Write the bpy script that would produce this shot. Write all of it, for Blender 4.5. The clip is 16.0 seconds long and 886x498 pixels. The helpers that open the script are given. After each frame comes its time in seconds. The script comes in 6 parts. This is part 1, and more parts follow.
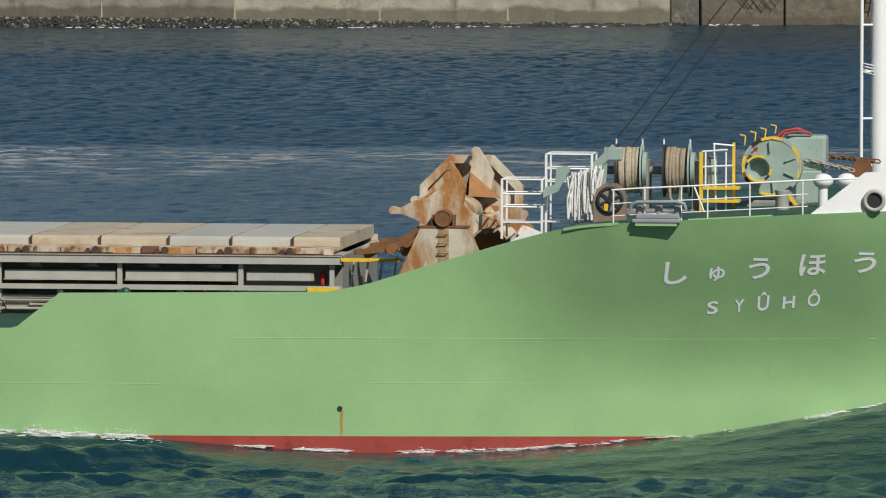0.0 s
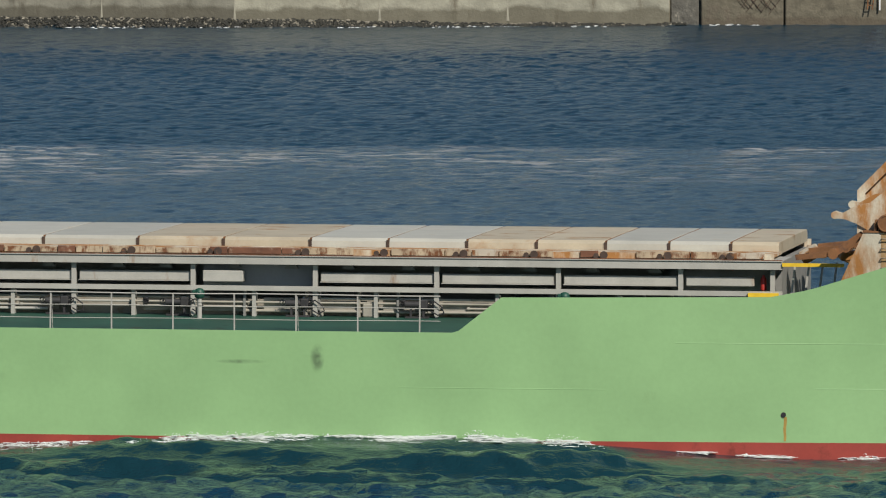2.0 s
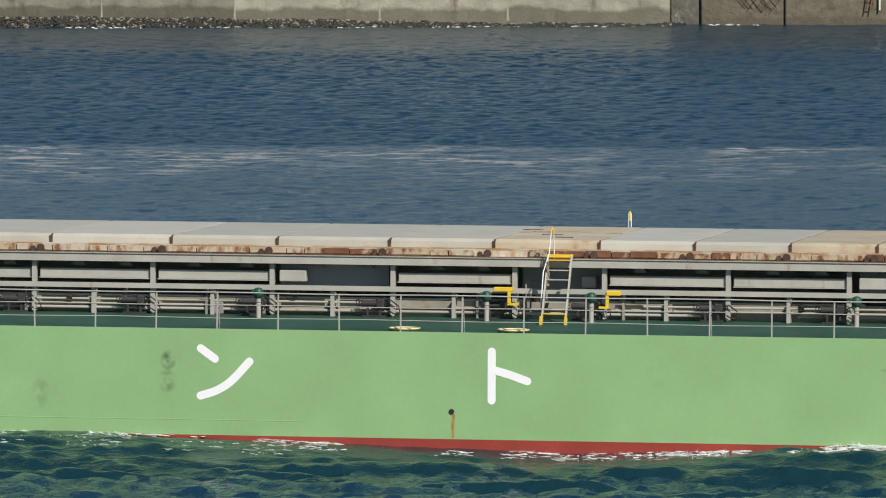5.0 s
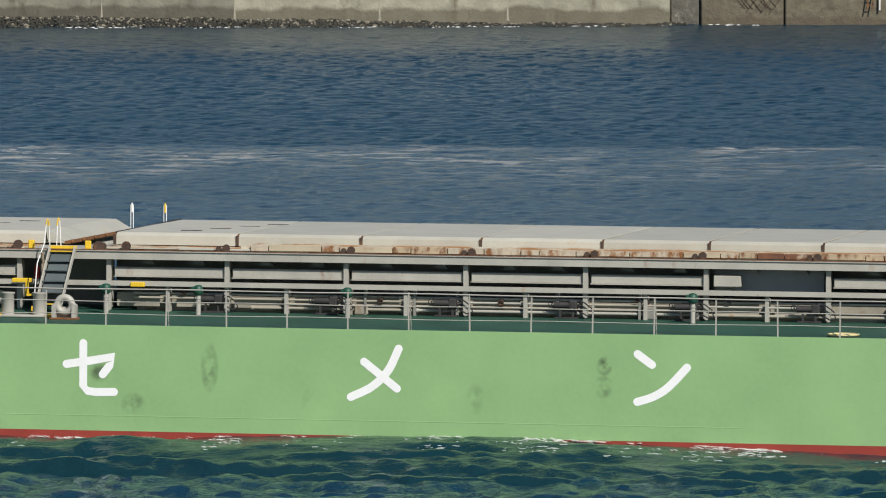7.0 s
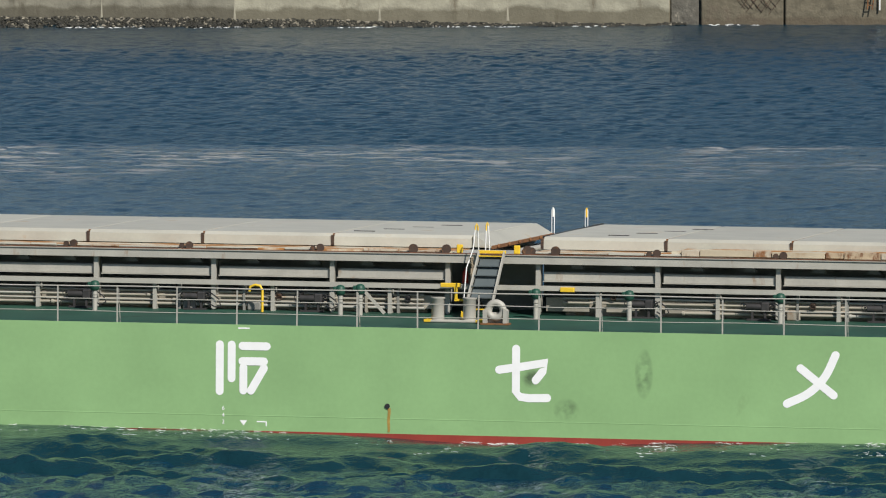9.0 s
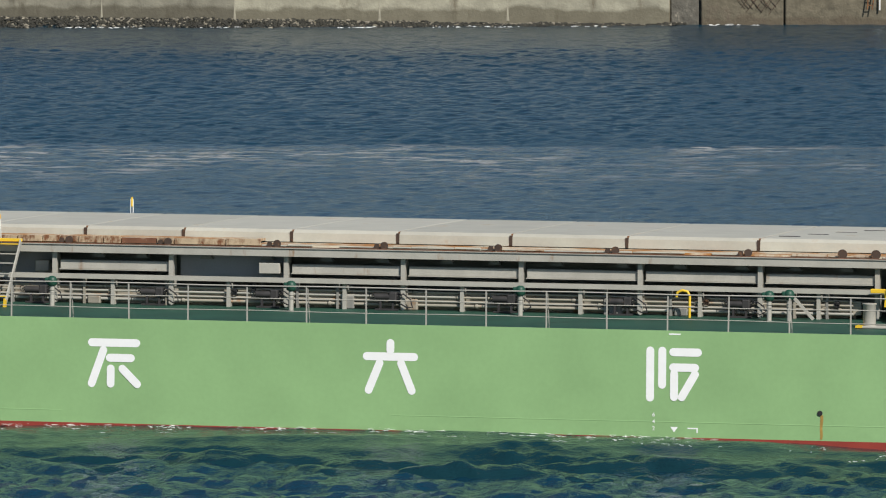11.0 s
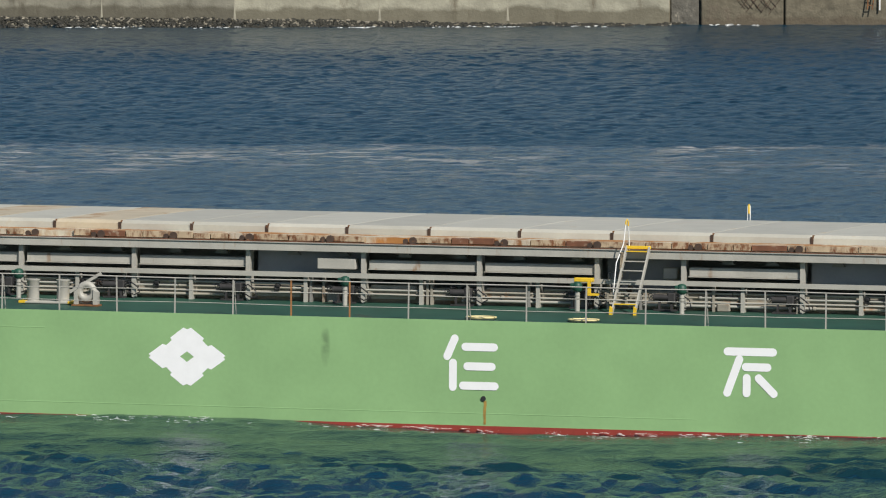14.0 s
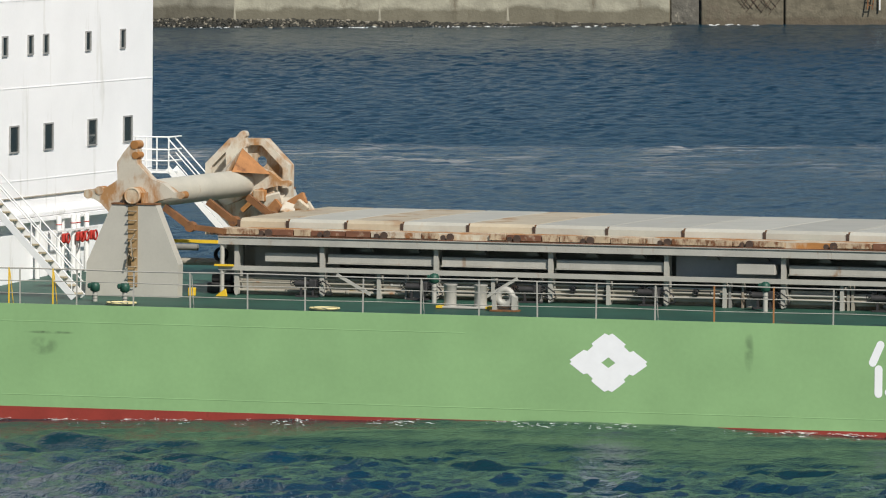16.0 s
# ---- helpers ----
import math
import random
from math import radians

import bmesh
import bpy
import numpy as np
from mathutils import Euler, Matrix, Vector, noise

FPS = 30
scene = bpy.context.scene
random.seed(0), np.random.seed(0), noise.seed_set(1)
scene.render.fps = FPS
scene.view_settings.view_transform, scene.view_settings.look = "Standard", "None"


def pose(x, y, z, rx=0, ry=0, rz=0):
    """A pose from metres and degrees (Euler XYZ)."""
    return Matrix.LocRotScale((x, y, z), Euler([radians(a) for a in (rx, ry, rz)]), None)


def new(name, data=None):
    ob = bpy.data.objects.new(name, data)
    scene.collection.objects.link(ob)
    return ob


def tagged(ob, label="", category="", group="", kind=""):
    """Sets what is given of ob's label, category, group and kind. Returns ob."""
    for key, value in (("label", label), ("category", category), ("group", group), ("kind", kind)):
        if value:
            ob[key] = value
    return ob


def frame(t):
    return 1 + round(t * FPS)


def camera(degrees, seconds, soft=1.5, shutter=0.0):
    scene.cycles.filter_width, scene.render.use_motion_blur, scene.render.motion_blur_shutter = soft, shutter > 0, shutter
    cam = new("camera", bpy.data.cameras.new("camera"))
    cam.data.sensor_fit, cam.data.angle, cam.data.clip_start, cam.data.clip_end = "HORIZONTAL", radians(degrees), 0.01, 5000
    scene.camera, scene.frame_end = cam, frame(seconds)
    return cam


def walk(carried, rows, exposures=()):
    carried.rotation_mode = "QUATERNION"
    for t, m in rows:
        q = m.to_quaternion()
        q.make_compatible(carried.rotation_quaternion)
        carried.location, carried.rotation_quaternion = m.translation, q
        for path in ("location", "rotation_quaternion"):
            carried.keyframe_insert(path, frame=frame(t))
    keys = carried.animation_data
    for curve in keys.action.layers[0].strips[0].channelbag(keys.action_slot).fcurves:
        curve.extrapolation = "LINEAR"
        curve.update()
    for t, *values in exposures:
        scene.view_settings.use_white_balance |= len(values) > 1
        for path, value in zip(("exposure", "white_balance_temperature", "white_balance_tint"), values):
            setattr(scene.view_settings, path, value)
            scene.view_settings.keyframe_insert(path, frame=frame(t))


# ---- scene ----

# ================= camera: fixed, long lens, on a high shore =================
EYE = 25.372
cam = camera(5.6106, 16.0, soft=1.1)
STAND = pose(0, 0, EYE, 90 - 4.3738, 0, 0)
walk(cam, [(0.0, STAND), (16.0, STAND)], [(0.0, -0.13), (0.5, -0.15), (1.0, -0.17), (1.5, -0.13), (2.0, -0.05), (3.0, 0.02), (4.0, 0.06), (16.0, 0.06)])

# ================= daylight =================
SUN_ELEV, SUN_AZ = 42.0, 150.0     # degrees; azimuth clockwise from +y
world = bpy.data.worlds.new("world")
scene.world = world
world.use_nodes = True
wn = world.node_tree
sky = wn.nodes.new("ShaderNodeTexSky")
sky.sky_type = 'NISHITA'
sky.sun_disc = False
sky.sun_elevation = radians(SUN_ELEV)
sky.sun_rotation = radians(SUN_AZ)
sky.air_density, sky.dust_density, sky.ozone_density = 1.0, 0.3, 2.0
wn.links.new(sky.outputs[0], wn.nodes["Background"].inputs[0])
wn.nodes["Background"].inputs[1].default_value = 0.056
sun = new("sun", bpy.data.lights.new("sun", 'SUN'))
sun.data.energy, sun.data.angle, sun.data.color = 4.6, radians(0.5), (1.0, 0.95, 0.87)
_a, _e = radians(SUN_AZ), radians(SUN_ELEV)
SUN_DIR = Vector((math.sin(_a) * math.cos(_e), math.cos(_a) * math.cos(_e), math.sin(_e)))
sun.matrix_world = Matrix.Translation((0, 0, 300)) @ SUN_DIR.to_track_quat("Z", "Y").to_matrix().to_4x4()


# ================= mesh builder =================
class Build:
    """Collects vertices and faces of one mesh, in the space of its thing."""

    def __init__(self):
        self.v, self.f, self.smooth = [], [], []

    def add(self, verts, faces, smooth=False):
        n = len(self.v)
        self.v.extend(tuple(p) for p in verts)
        self.f.extend(tuple(i + n for i in f) for f in faces)
        self.smooth.extend([smooth] * len(faces))
        return self

    def box(self, x0, x1, y0, y1, z0, z1, b=0.0):
        if b <= 0:
            vs = [(x, y, z) for z in (z0, z1) for y in (y0, y1) for x in (x0, x1)]
            return self.add(vs, [(0, 2, 3, 1), (4, 5, 7, 6), (0, 1, 5, 4), (2, 6, 7, 3), (0, 4, 6, 2), (1, 3, 7, 5)])
        # chamfered: prism along z with cut corners, and inset caps
        def ring(z, d):
            a0, a1, c0, c1 = x0 + d, x1 - d, y0 + d, y1 - d
            return [(a0 + b, c0, z), (a1 - b, c0, z), (a1, c0 + b, z), (a1, c1 - b, z), (a1 - b, c1, z), (a0 + b, c1, z), (a0, c1 - b, z), (a0, c0 + b, z)]
        return self.loft([ring(z0, b * .7), ring(z0 + b, 0), ring(z1 - b, 0), ring(z1, b * .7)])

    def loft(self, rings, caps=True, smooth=False, closed=True):
        n = len(rings[0])
        vs = [p for r in rings for p in r]
        fs = []
        for k in range(len(rings) - 1):
            for i in range(n if closed else n - 1):
                j = (i + 1) % n
                fs.append((k * n + i, k * n + j, (k + 1) * n + j, (k + 1) * n + i))
        self.add(vs, fs, smooth)
        if caps:
            m = len(rings) - 1
            self.add(rings[0], [tuple(reversed(range(n)))])
            self.add(rings[m], [tuple(range(n))])
        return self

    def prism(self, pts, axis, a, b):
        """An outline of (u, w) pairs drawn out along an axis from a to b."""
        def put(u, w, k):
            return {"x": (k, u, w), "y": (u, k, w), "z": (u, w, k)}[axis]
        return self.loft([[put(u, w, a) for u, w in pts], [put(u, w, b) for u, w in pts]])

    def beam(self, p, q, w, h):
        """A rectangular bar from p to q."""
        p, q = Vector(p), Vector(q)
        d = (q - p).normalized()
        s = d.cross(Vector((0, 0, 1)))
        s = s.normalized() if s.length > 1e-4 else Vector((1, 0, 0))
        t = s.cross(d).normalized()
        o = [s * w / 2 + t * h / 2, -s * w / 2 + t * h / 2, -s * w / 2 - t * h / 2, s * w / 2 - t * h / 2]
        return self.loft([[p + k for k in o], [q + k for k in o]])

    def tube(self, pts, r, n=8, caps=True, radii=None):
        pts = [Vector(p) for p in pts]
        rings = []
        last = None
        for i, p in enumerate(pts):
            d = (pts[min(i + 1, len(pts) - 1)] - pts[max(i - 1, 0)]).normalized()
            if last is None:
                s = d.cross(Vector((0.3, 0.2, 1)))
                if s.length < 1e-3:
                    s = d.cross(Vector((1, 0, 0)))
            else:
                s = last - d * last.dot(d)
            s.normalize()
            last = s
            t = d.cross(s)
            rr = radii[i] if radii else r
            rings.append([p + (s * math.cos(a) + t * math.sin(a)) * rr for a in [2 * math.pi * k / n for k in range(n)]])
        return self.loft(rings, caps, True)

    def torus(self, c, axis, R, r, n=24, m=8):
        c, axis = Vector(c), Vector(axis).normalized()
        s = axis.orthogonal().normalized()
        t = axis.cross(s)
        vs, fs = [], []
        for i in range(n):
            a = 2 * math.pi * i / n
            o = s * math.cos(a) + t * math.sin(a)
            for j in range(m):
                b = 2 * math.pi * j / m
                vs.append(c + o * (R + r * math.cos(b)) + axis * r * math.sin(b))
        for i in range(n):
            for j in range(m):
                fs.append((i * m + j, ((i + 1) % n) * m + j, ((i + 1) % n) * m + (j + 1) % m, i * m + (j + 1) % m))
        return self.add(vs, fs, True)

    def ball(self, c, rx, ry=None, rz=None, n=12, m=7):
        ry, rz = ry or rx, rz or rx
        rings = []
        for k in range(m + 1):
            a = math.pi * (k + 0.001) / (m + 0.002) - math.pi / 2
            rings.append([(c[0] + rx * math.cos(a) * math.cos(2 * math.pi * i / n), c[1] + ry * math.cos(a) * math.sin(2 * math.pi * i / n), c[2] + rz * math.sin(a)) for i in range(n)])
        return self.loft(rings, True, True)

    def mesh(self, name, material):
        me = bpy.data.meshes.new(name)
        me.from_pydata(self.v, [], self.f)
        me.polygons.foreach_set("use_smooth", self.smooth)
        me.materials.append(material)
        me.update()
        return me


def part(name, b, material, parent, label="", m=None):
    """Links a Build (or a mesh) as one mesh object under a thing or a part."""
    ob = new(name, b.mesh(name, material) if isinstance(b, Build) else b)
    ob.parent = parent
    if m is not None:
        ob.matrix_basis = m
    if label:
        ob["label"] = label
    return ob


# ================= materials =================
def mat(name, col, rough=0.5, metal=0.0, var=0.12, scale=1.2, bump=0.0, bump_scale=12.0, stain=None, stain_amt=0.5, stain_scale=0.6, stain_stretch=1.0, rnd=0.0, space="Object", spec=0.5):
    """Paint or metal with two scales of variation, optional stains or rust (a colour), and piece-to-piece change."""
    m = bpy.data.materials.new(name)
    m.use_nodes = True
    n, l = m.node_tree.nodes, m.node_tree.links
    p = n["Principled BSDF"]
    p.inputs["Roughness"].default_value, p.inputs["Metallic"].default_value = rough, metal
    p.inputs["Specular IOR Level"].default_value = spec
    tc = n.new("ShaderNodeTexCoord")
    big = n.new("ShaderNodeTexNoise")
    big.inputs["Scale"].default_value, big.inputs["Detail"].default_value = scale, 6
    l.new(tc.outputs[space], big.inputs["Vector"])
    fine = n.new("ShaderNodeTexNoise")
    fine.inputs["Scale"].default_value, fine.inputs["Detail"].default_value = scale * 14, 5
    l.new(tc.outputs[space], fine.inputs["Vector"])
    mixv = n.new("ShaderNodeMath")
    mixv.operation = 'MULTIPLY_ADD'
    l.new(fine.outputs[0], mixv.inputs[0])
    mixv.inputs[1].default_value = 0.4
    l.new(big.outputs[0], mixv.inputs[2])
    ramp = n.new("ShaderNodeMapRange")
    ramp.inputs["From Min"].default_value, ramp.inputs["From Max"].default_value = 0.4, 1.0
    ramp.inputs["To Min"].default_value, ramp.inputs["To Max"].default_value = 1 - var, 1 + var
    l.new(mixv.outputs[0], ramp.inputs["Value"])
    out = ramp.outputs[0]
    if rnd:
        oi = n.new("ShaderNodeObjectInfo")
        rr = n.new("ShaderNodeMapRange")
        rr.inputs["To Min"].default_value, rr.inputs["To Max"].default_value = 1 - rnd, 1 + rnd
        l.new(oi.outputs["Random"], rr.inputs["Value"])
        mm = n.new("ShaderNodeMath")
        mm.operation = 'MULTIPLY'
        l.new(out, mm.inputs[0])
        l.new(rr.outputs[0], mm.inputs[1])
        out = mm.outputs[0]
    base = n.new("ShaderNodeVectorMath")
    base.operation = 'SCALE'
    base.inputs[0].default_value = col
    l.new(out, base.inputs["Scale"])
    col_out = base.outputs[0]
    if stain:
        sm = n.new("ShaderNodeMapping")
        sm.inputs["Scale"].default_value = (1, 1, 1 / stain_stretch)
        l.new(tc.outputs[space], sm.inputs["Vector"])
        sn = n.new("ShaderNodeTexNoise")
        sn.inputs["Scale"].default_value, sn.inputs["Detail"].default_value, sn.inputs["Roughness"].default_value = stain_scale, 9, 0.65
        l.new(sm.outputs[0], sn.inputs["Vector"])
        sr = n.new("ShaderNodeMapRange")
        sr.inputs["From Min"].default_value = 0.72 - 0.36 * stain_amt
        sr.inputs["From Max"].default_value = 0.86 - 0.36 * stain_amt
        l.new(sn.outputs[0], sr.inputs["Value"])
        sc = n.new("ShaderNodeVectorMath")
        sc.operation = 'SCALE'
        sc.inputs[0].default_value = stain
        l.new(ramp.outputs[0], sc.inputs["Scale"])
        mx = n.new("ShaderNodeMix")
        mx.data_type = 'RGBA'
        l.new(sr.outputs[0], mx.inputs["Factor"])
        l.new(col_out, mx.inputs["A"])
        l.new(sc.outputs[0], mx.inputs["B"])
        col_out = mx.outputs["Result"]
        rmix = n.new("ShaderNodeMapRange")
        rmix.inputs["To Min"].default_value, rmix.inputs["To Max"].default_value = rough, min(1, rough + 0.35)
        l.new(sr.outputs[0], rmix.inputs["Value"])
        l.new(rmix.outputs[0], p.inputs["Roughness"])
    l.new(col_out, p.inputs["Base Color"])
    if bump:
        bn = n.new("ShaderNodeTexNoise")
        bn.inputs["Scale"].default_value, bn.inputs["Detail"].default_value = bump_scale, 6
        l.new(tc.outputs[space], bn.inputs["Vector"])
        bb = n.new("ShaderNodeBump")
        bb.inputs["Strength"].default_value, bb.inputs["Distance"].default_value = 1.0, bump
        l.new(bn.outputs[0], bb.inputs["Height"])
        l.new(bb.outputs[0], p.inputs["Normal"])
    return m


RUST = (0.27, 0.115, 0.035)
M_HULL = mat("hull_green_paint", (0.272, 0.458, 0.205), 0.42, var=0.10, scale=0.45, bump=0.016, bump_scale=0.9, stain=(0.20, 0.32, 0.14), stain_amt=0.12, stain_scale=0.5, stain_stretch=2.0)


def add_smudges(m, spots):
    """Dark fender scuffs on the shell: each (x, z, half width, half height, strength)."""
    n, l = m.node_tree.nodes, m.node_tree.links
    p = n["Principled BSDF"]
    src = p.inputs["Base Color"].links[0].from_socket
    tc = n.new("ShaderNodeTexCoord")
    sep = n.new("ShaderNodeSeparateXYZ")
    l.new(tc.outputs["Object"], sep.inputs[0])
    ns = n.new("ShaderNodeTexNoise")
    ns.inputs["Scale"].default_value, ns.inputs["Detail"].default_value = 2.2, 8
    l.new(tc.outputs["Object"], ns.inputs["Vector"])
    total = None

    def math_node(op, a, b):
        k = n.new("ShaderNodeMath")
        k.operation = op
        for i, v in enumerate((a, b)):
            if isinstance(v, (int, float)):
                k.inputs[i].default_value = v
            else:
                l.new(v, k.inputs[i])
        return k.outputs[0]
    for x, z, w, h, amt in spots:
        dx = math_node('DIVIDE', math_node('SUBTRACT', sep.outputs[0], x), w)
        dz = math_node('DIVIDE', math_node('SUBTRACT', sep.outputs[2], z), h)
        d = math_node('ADD', math_node('MULTIPLY', dx, dx), math_node('MULTIPLY', dz, dz))
        f = math_node('MULTIPLY', math_node('MAXIMUM', math_node('SUBTRACT', 1.0, d), 0.0), amt)
        total = f if total is None else math_node('ADD', total, f)
    ms = n.new("ShaderNodeMapRange")
    ms.inputs["From Min"].default_value, ms.inputs["From Max"].default_value = 0.39, 0.60
    l.new(ns.outputs[0], ms.inputs["Value"])
    fac = math_node('MINIMUM', math_node('MULTIPLY', total, ms.outputs[0]), 0.8)
    mx = n.new("ShaderNodeMix")
    mx.data_type = 'RGBA'
    l.new(fac, mx.inputs["Factor"])
    l.new(src, mx.inputs["A"])
    mx.inputs["B"].default_value = (0.055, 0.075, 0.045, 1)
    l.new(mx.outputs["Result"], p.inputs["Base Color"])


add_smudges(M_HULL, ((35.64, 2.35, .22, .45, .75), (0.33, 1.95, .28, .75, .9), (11.98, 2.2, .25, .3, 1.2), (11.96, 1.6, .3, .35, .9), (-2.96, 1.75, .35, .3, 1.0), (-1.95, .86, .4, .35, .8), (-41.3, 2.3, .16, .7, .5), (33.4, 2.24, .8, .07, .6), (26.3, 1.95, .5, .4, .15), (-63.2, 1.9, .5, .3, .6), (-63.0, 2.3, .9, .05, .9), (8.2, 1.2, .3, .5, .4)))
M_BOOT = mat("red_antifouling", (0.295, 0.042, 0.028), 0.6, var=0.2, scale=0.8, stain=(0.16, 0.03, 0.02), stain_amt=0.35, stain_scale=1.2)
M_DECK = mat("green_deck_paint", (0.017, 0.074, 0.050), 0.55, var=0.3, scale=0.7, stain=(0.10, 0.09, 0.06), stain_amt=0.25)
M_WHITE = mat("white_paint", (0.78, 0.78, 0.76), 0.4, var=0.05, scale=0.8, stain=(0.5, 0.47, 0.4), stain_amt=0.18, stain_scale=0.9, stain_stretch=5)
M_LETTER = mat("white_lettering_paint", (0.92, 0.93, 0.93), 0.5, var=0.04, scale=3)
M_GREY = mat("light_grey_paint", (0.405, 0.392, 0.347), 0.5, var=0.14, scale=1.5, stain=RUST, stain_amt=0.2, stain_scale=1.6, stain_stretch=2.5)
M_GIRDER = mat("girder_paint_with_rust_runs", (0.405, 0.392, 0.347), 0.5, var=0.16, scale=1.5, stain=(0.26, 0.15, 0.075), stain_amt=0.34, stain_scale=2.4, stain_stretch=4.0)
M_MIDGREY = mat("mid_grey_paint", (0.27, 0.28, 0.29), 0.55, var=0.12, scale=1.2)
M_SLATE = mat("dark_slate_paint", (0.085, 0.105, 0.11), 0.6, var=0.2, scale=1.5)
# darker copy of the grey steel, with shade put into the colour
M_DARKGREY = mat("shade_darkened_steel_grey", (0.23, 0.225, 0.205), 0.6, var=0.2, scale=1.5)
M_PANEL = mat("cover_panel_paint", (0.445, 0.435, 0.375), 0.5, var=0.12, scale=0.9, stain=(0.38, 0.28, 0.17), stain_amt=0.30, stain_scale=0.9, rnd=0.08)
M_RUSTY = mat("rusty_cream_steel", (0.55, 0.50, 0.385), 0.65, var=0.2, scale=1.5, stain=(0.35, 0.16, 0.048), stain_amt=0.83, stain_scale=1.0, stain_stretch=3.0, bump=0.008)
M_PANEL2 = mat("tan_stained_cover_paint", (0.445, 0.385, 0.28), 0.55, var=0.16, scale=0.8, stain=(0.30, 0.175, 0.085), stain_amt=0.5, stain_scale=0.7, rnd=0.06)
M_RUSTRED = mat("red_rusted_plate", (0.15, 0.062, 0.032), 0.75, var=0.4, scale=3.0, stain=(0.40, 0.32, 0.23), stain_amt=0.42, stain_scale=3.5)
M_RIM = mat("rust_run_cream_paint", (0.46, 0.40, 0.31), 0.6, var=0.15, scale=2.0, stain=(0.22, 0.095, 0.035), stain_amt=0.7, stain_scale=4.0, stain_stretch=2.2)
M_RIM2 = mat("heavily_rust_run_paint", (0.42, 0.33, 0.22), 0.65, var=0.2, scale=2.5, stain=(0.15, 0.062, 0.027), stain_amt=0.72, stain_scale=4.5, stain_stretch=2.0)
M_RUST = mat("rusted_steel", (0.20, 0.088, 0.032), 0.8, var=0.35, scale=2.0, stain=(0.09, 0.05, 0.035), stain_amt=0.5, stain_scale=2.5, bump=0.01)
M_DARKRUST = mat("dark_greasy_rust", (0.055, 0.034, 0.024), 0.75, var=0.4, scale=3, stain=(0.22, 0.10, 0.04), stain_amt=0.4, stain_scale=4)
M_RUSTORANGE = mat("orange_rusted_plate", (0.36, 0.165, 0.06), 0.8, var=0.3, scale=2.0, stain=(0.14, 0.06, 0.03), stain_amt=0.5, stain_scale=2.0, stain_stretch=2.0)
M_YELLOW = mat("yellow_safety_paint", (0.78, 0.51, 0.03), 0.5, var=0.12, scale=4, stain=RUST, stain_amt=0.2, stain_scale=6)
M_GREEN = mat("dark_green_vent_paint", (0.013, 0.066, 0.043), 0.5, var=0.2, scale=4)
M_PALEGREEN = mat("pale_green_machine_paint", (0.30, 0.385, 0.335), 0.5, var=0.12, scale=2, stain=(0.2, 0.16, 0.1), stain_amt=0.3, stain_scale=2.5)
M_BLACK = mat("black_rubber", (0.02, 0.02, 0.022), 0.7, var=0.2, scale=5)
M_PIPE = mat("beige_pipe_paint", (0.36, 0.33, 0.27), 0.55, var=0.15, scale=2, stain=RUST, stain_amt=0.35, stain_scale=2)
M_ROPE = mat("brown_hawser", (0.33, 0.27, 0.19), 0.9, var=0.25, scale=8, bump=0.02, bump_scale=60)
M_WROPE = mat("white_rope", (0.80, 0.80, 0.76), 0.9, var=0.2, scale=8, bump=0.02, bump_scale=60)
M_GLASS = mat("dark_window_glass", (0.02, 0.03, 0.03), 0.08, var=0.1)
M_RED = mat("red_paint", (0.42, 0.03, 0.02), 0.45, var=0.15, scale=5)
M_CONC = mat("weathered_concrete", (0.325, 0.31, 0.238), 0.9, var=0.32, scale=1.1, bump=0.03, bump_scale=6, stain=(0.16, 0.14, 0.10), stain_amt=0.42, stain_scale=0.9, stain_stretch=3.5, rnd=0.08)
M_CONC2 = mat("darker_weathered_concrete", (0.235, 0.224, 0.175), 0.9, var=0.32, scale=1.1, bump=0.03, bump_scale=6, stain=(0.11, 0.10, 0.075), stain_amt=0.5, stain_scale=0.9, stain_stretch=3.5, rnd=0.08)
M_OLDCONC = mat("old_stained_concrete", (0.142, 0.125, 0.088), 0.95, var=0.45, scale=1.6, bump=0.06, bump_scale=4, stain=(0.10, 0.08, 0.06), stain_amt=0.5, stain_scale=0.8)
M_BROKEN = mat("broken_grey_concrete", (0.115, 0.108, 0.09), 0.95, var=0.5, scale=2.0, bump=0.08, bump_scale=4, stain=(0.30, 0.27, 0.21), stain_amt=0.35, stain_scale=2.0)
M_PALEROCK = mat("pale_broken_stone", (0.22, 0.20, 0.155), 0.9, var=0.4, scale=1.5)
M_ROCK = mat("wet_weedy_rock", (0.048, 0.046, 0.034), 0.7, var=0.5, scale=1.0, bump=0.05, bump_scale=5, rnd=0.5)
M_EARTH = mat("unseen_hill_dark_green", (0.032, 0.05, 0.036), 0.95, var=0.4, scale=0.08, space="Object")


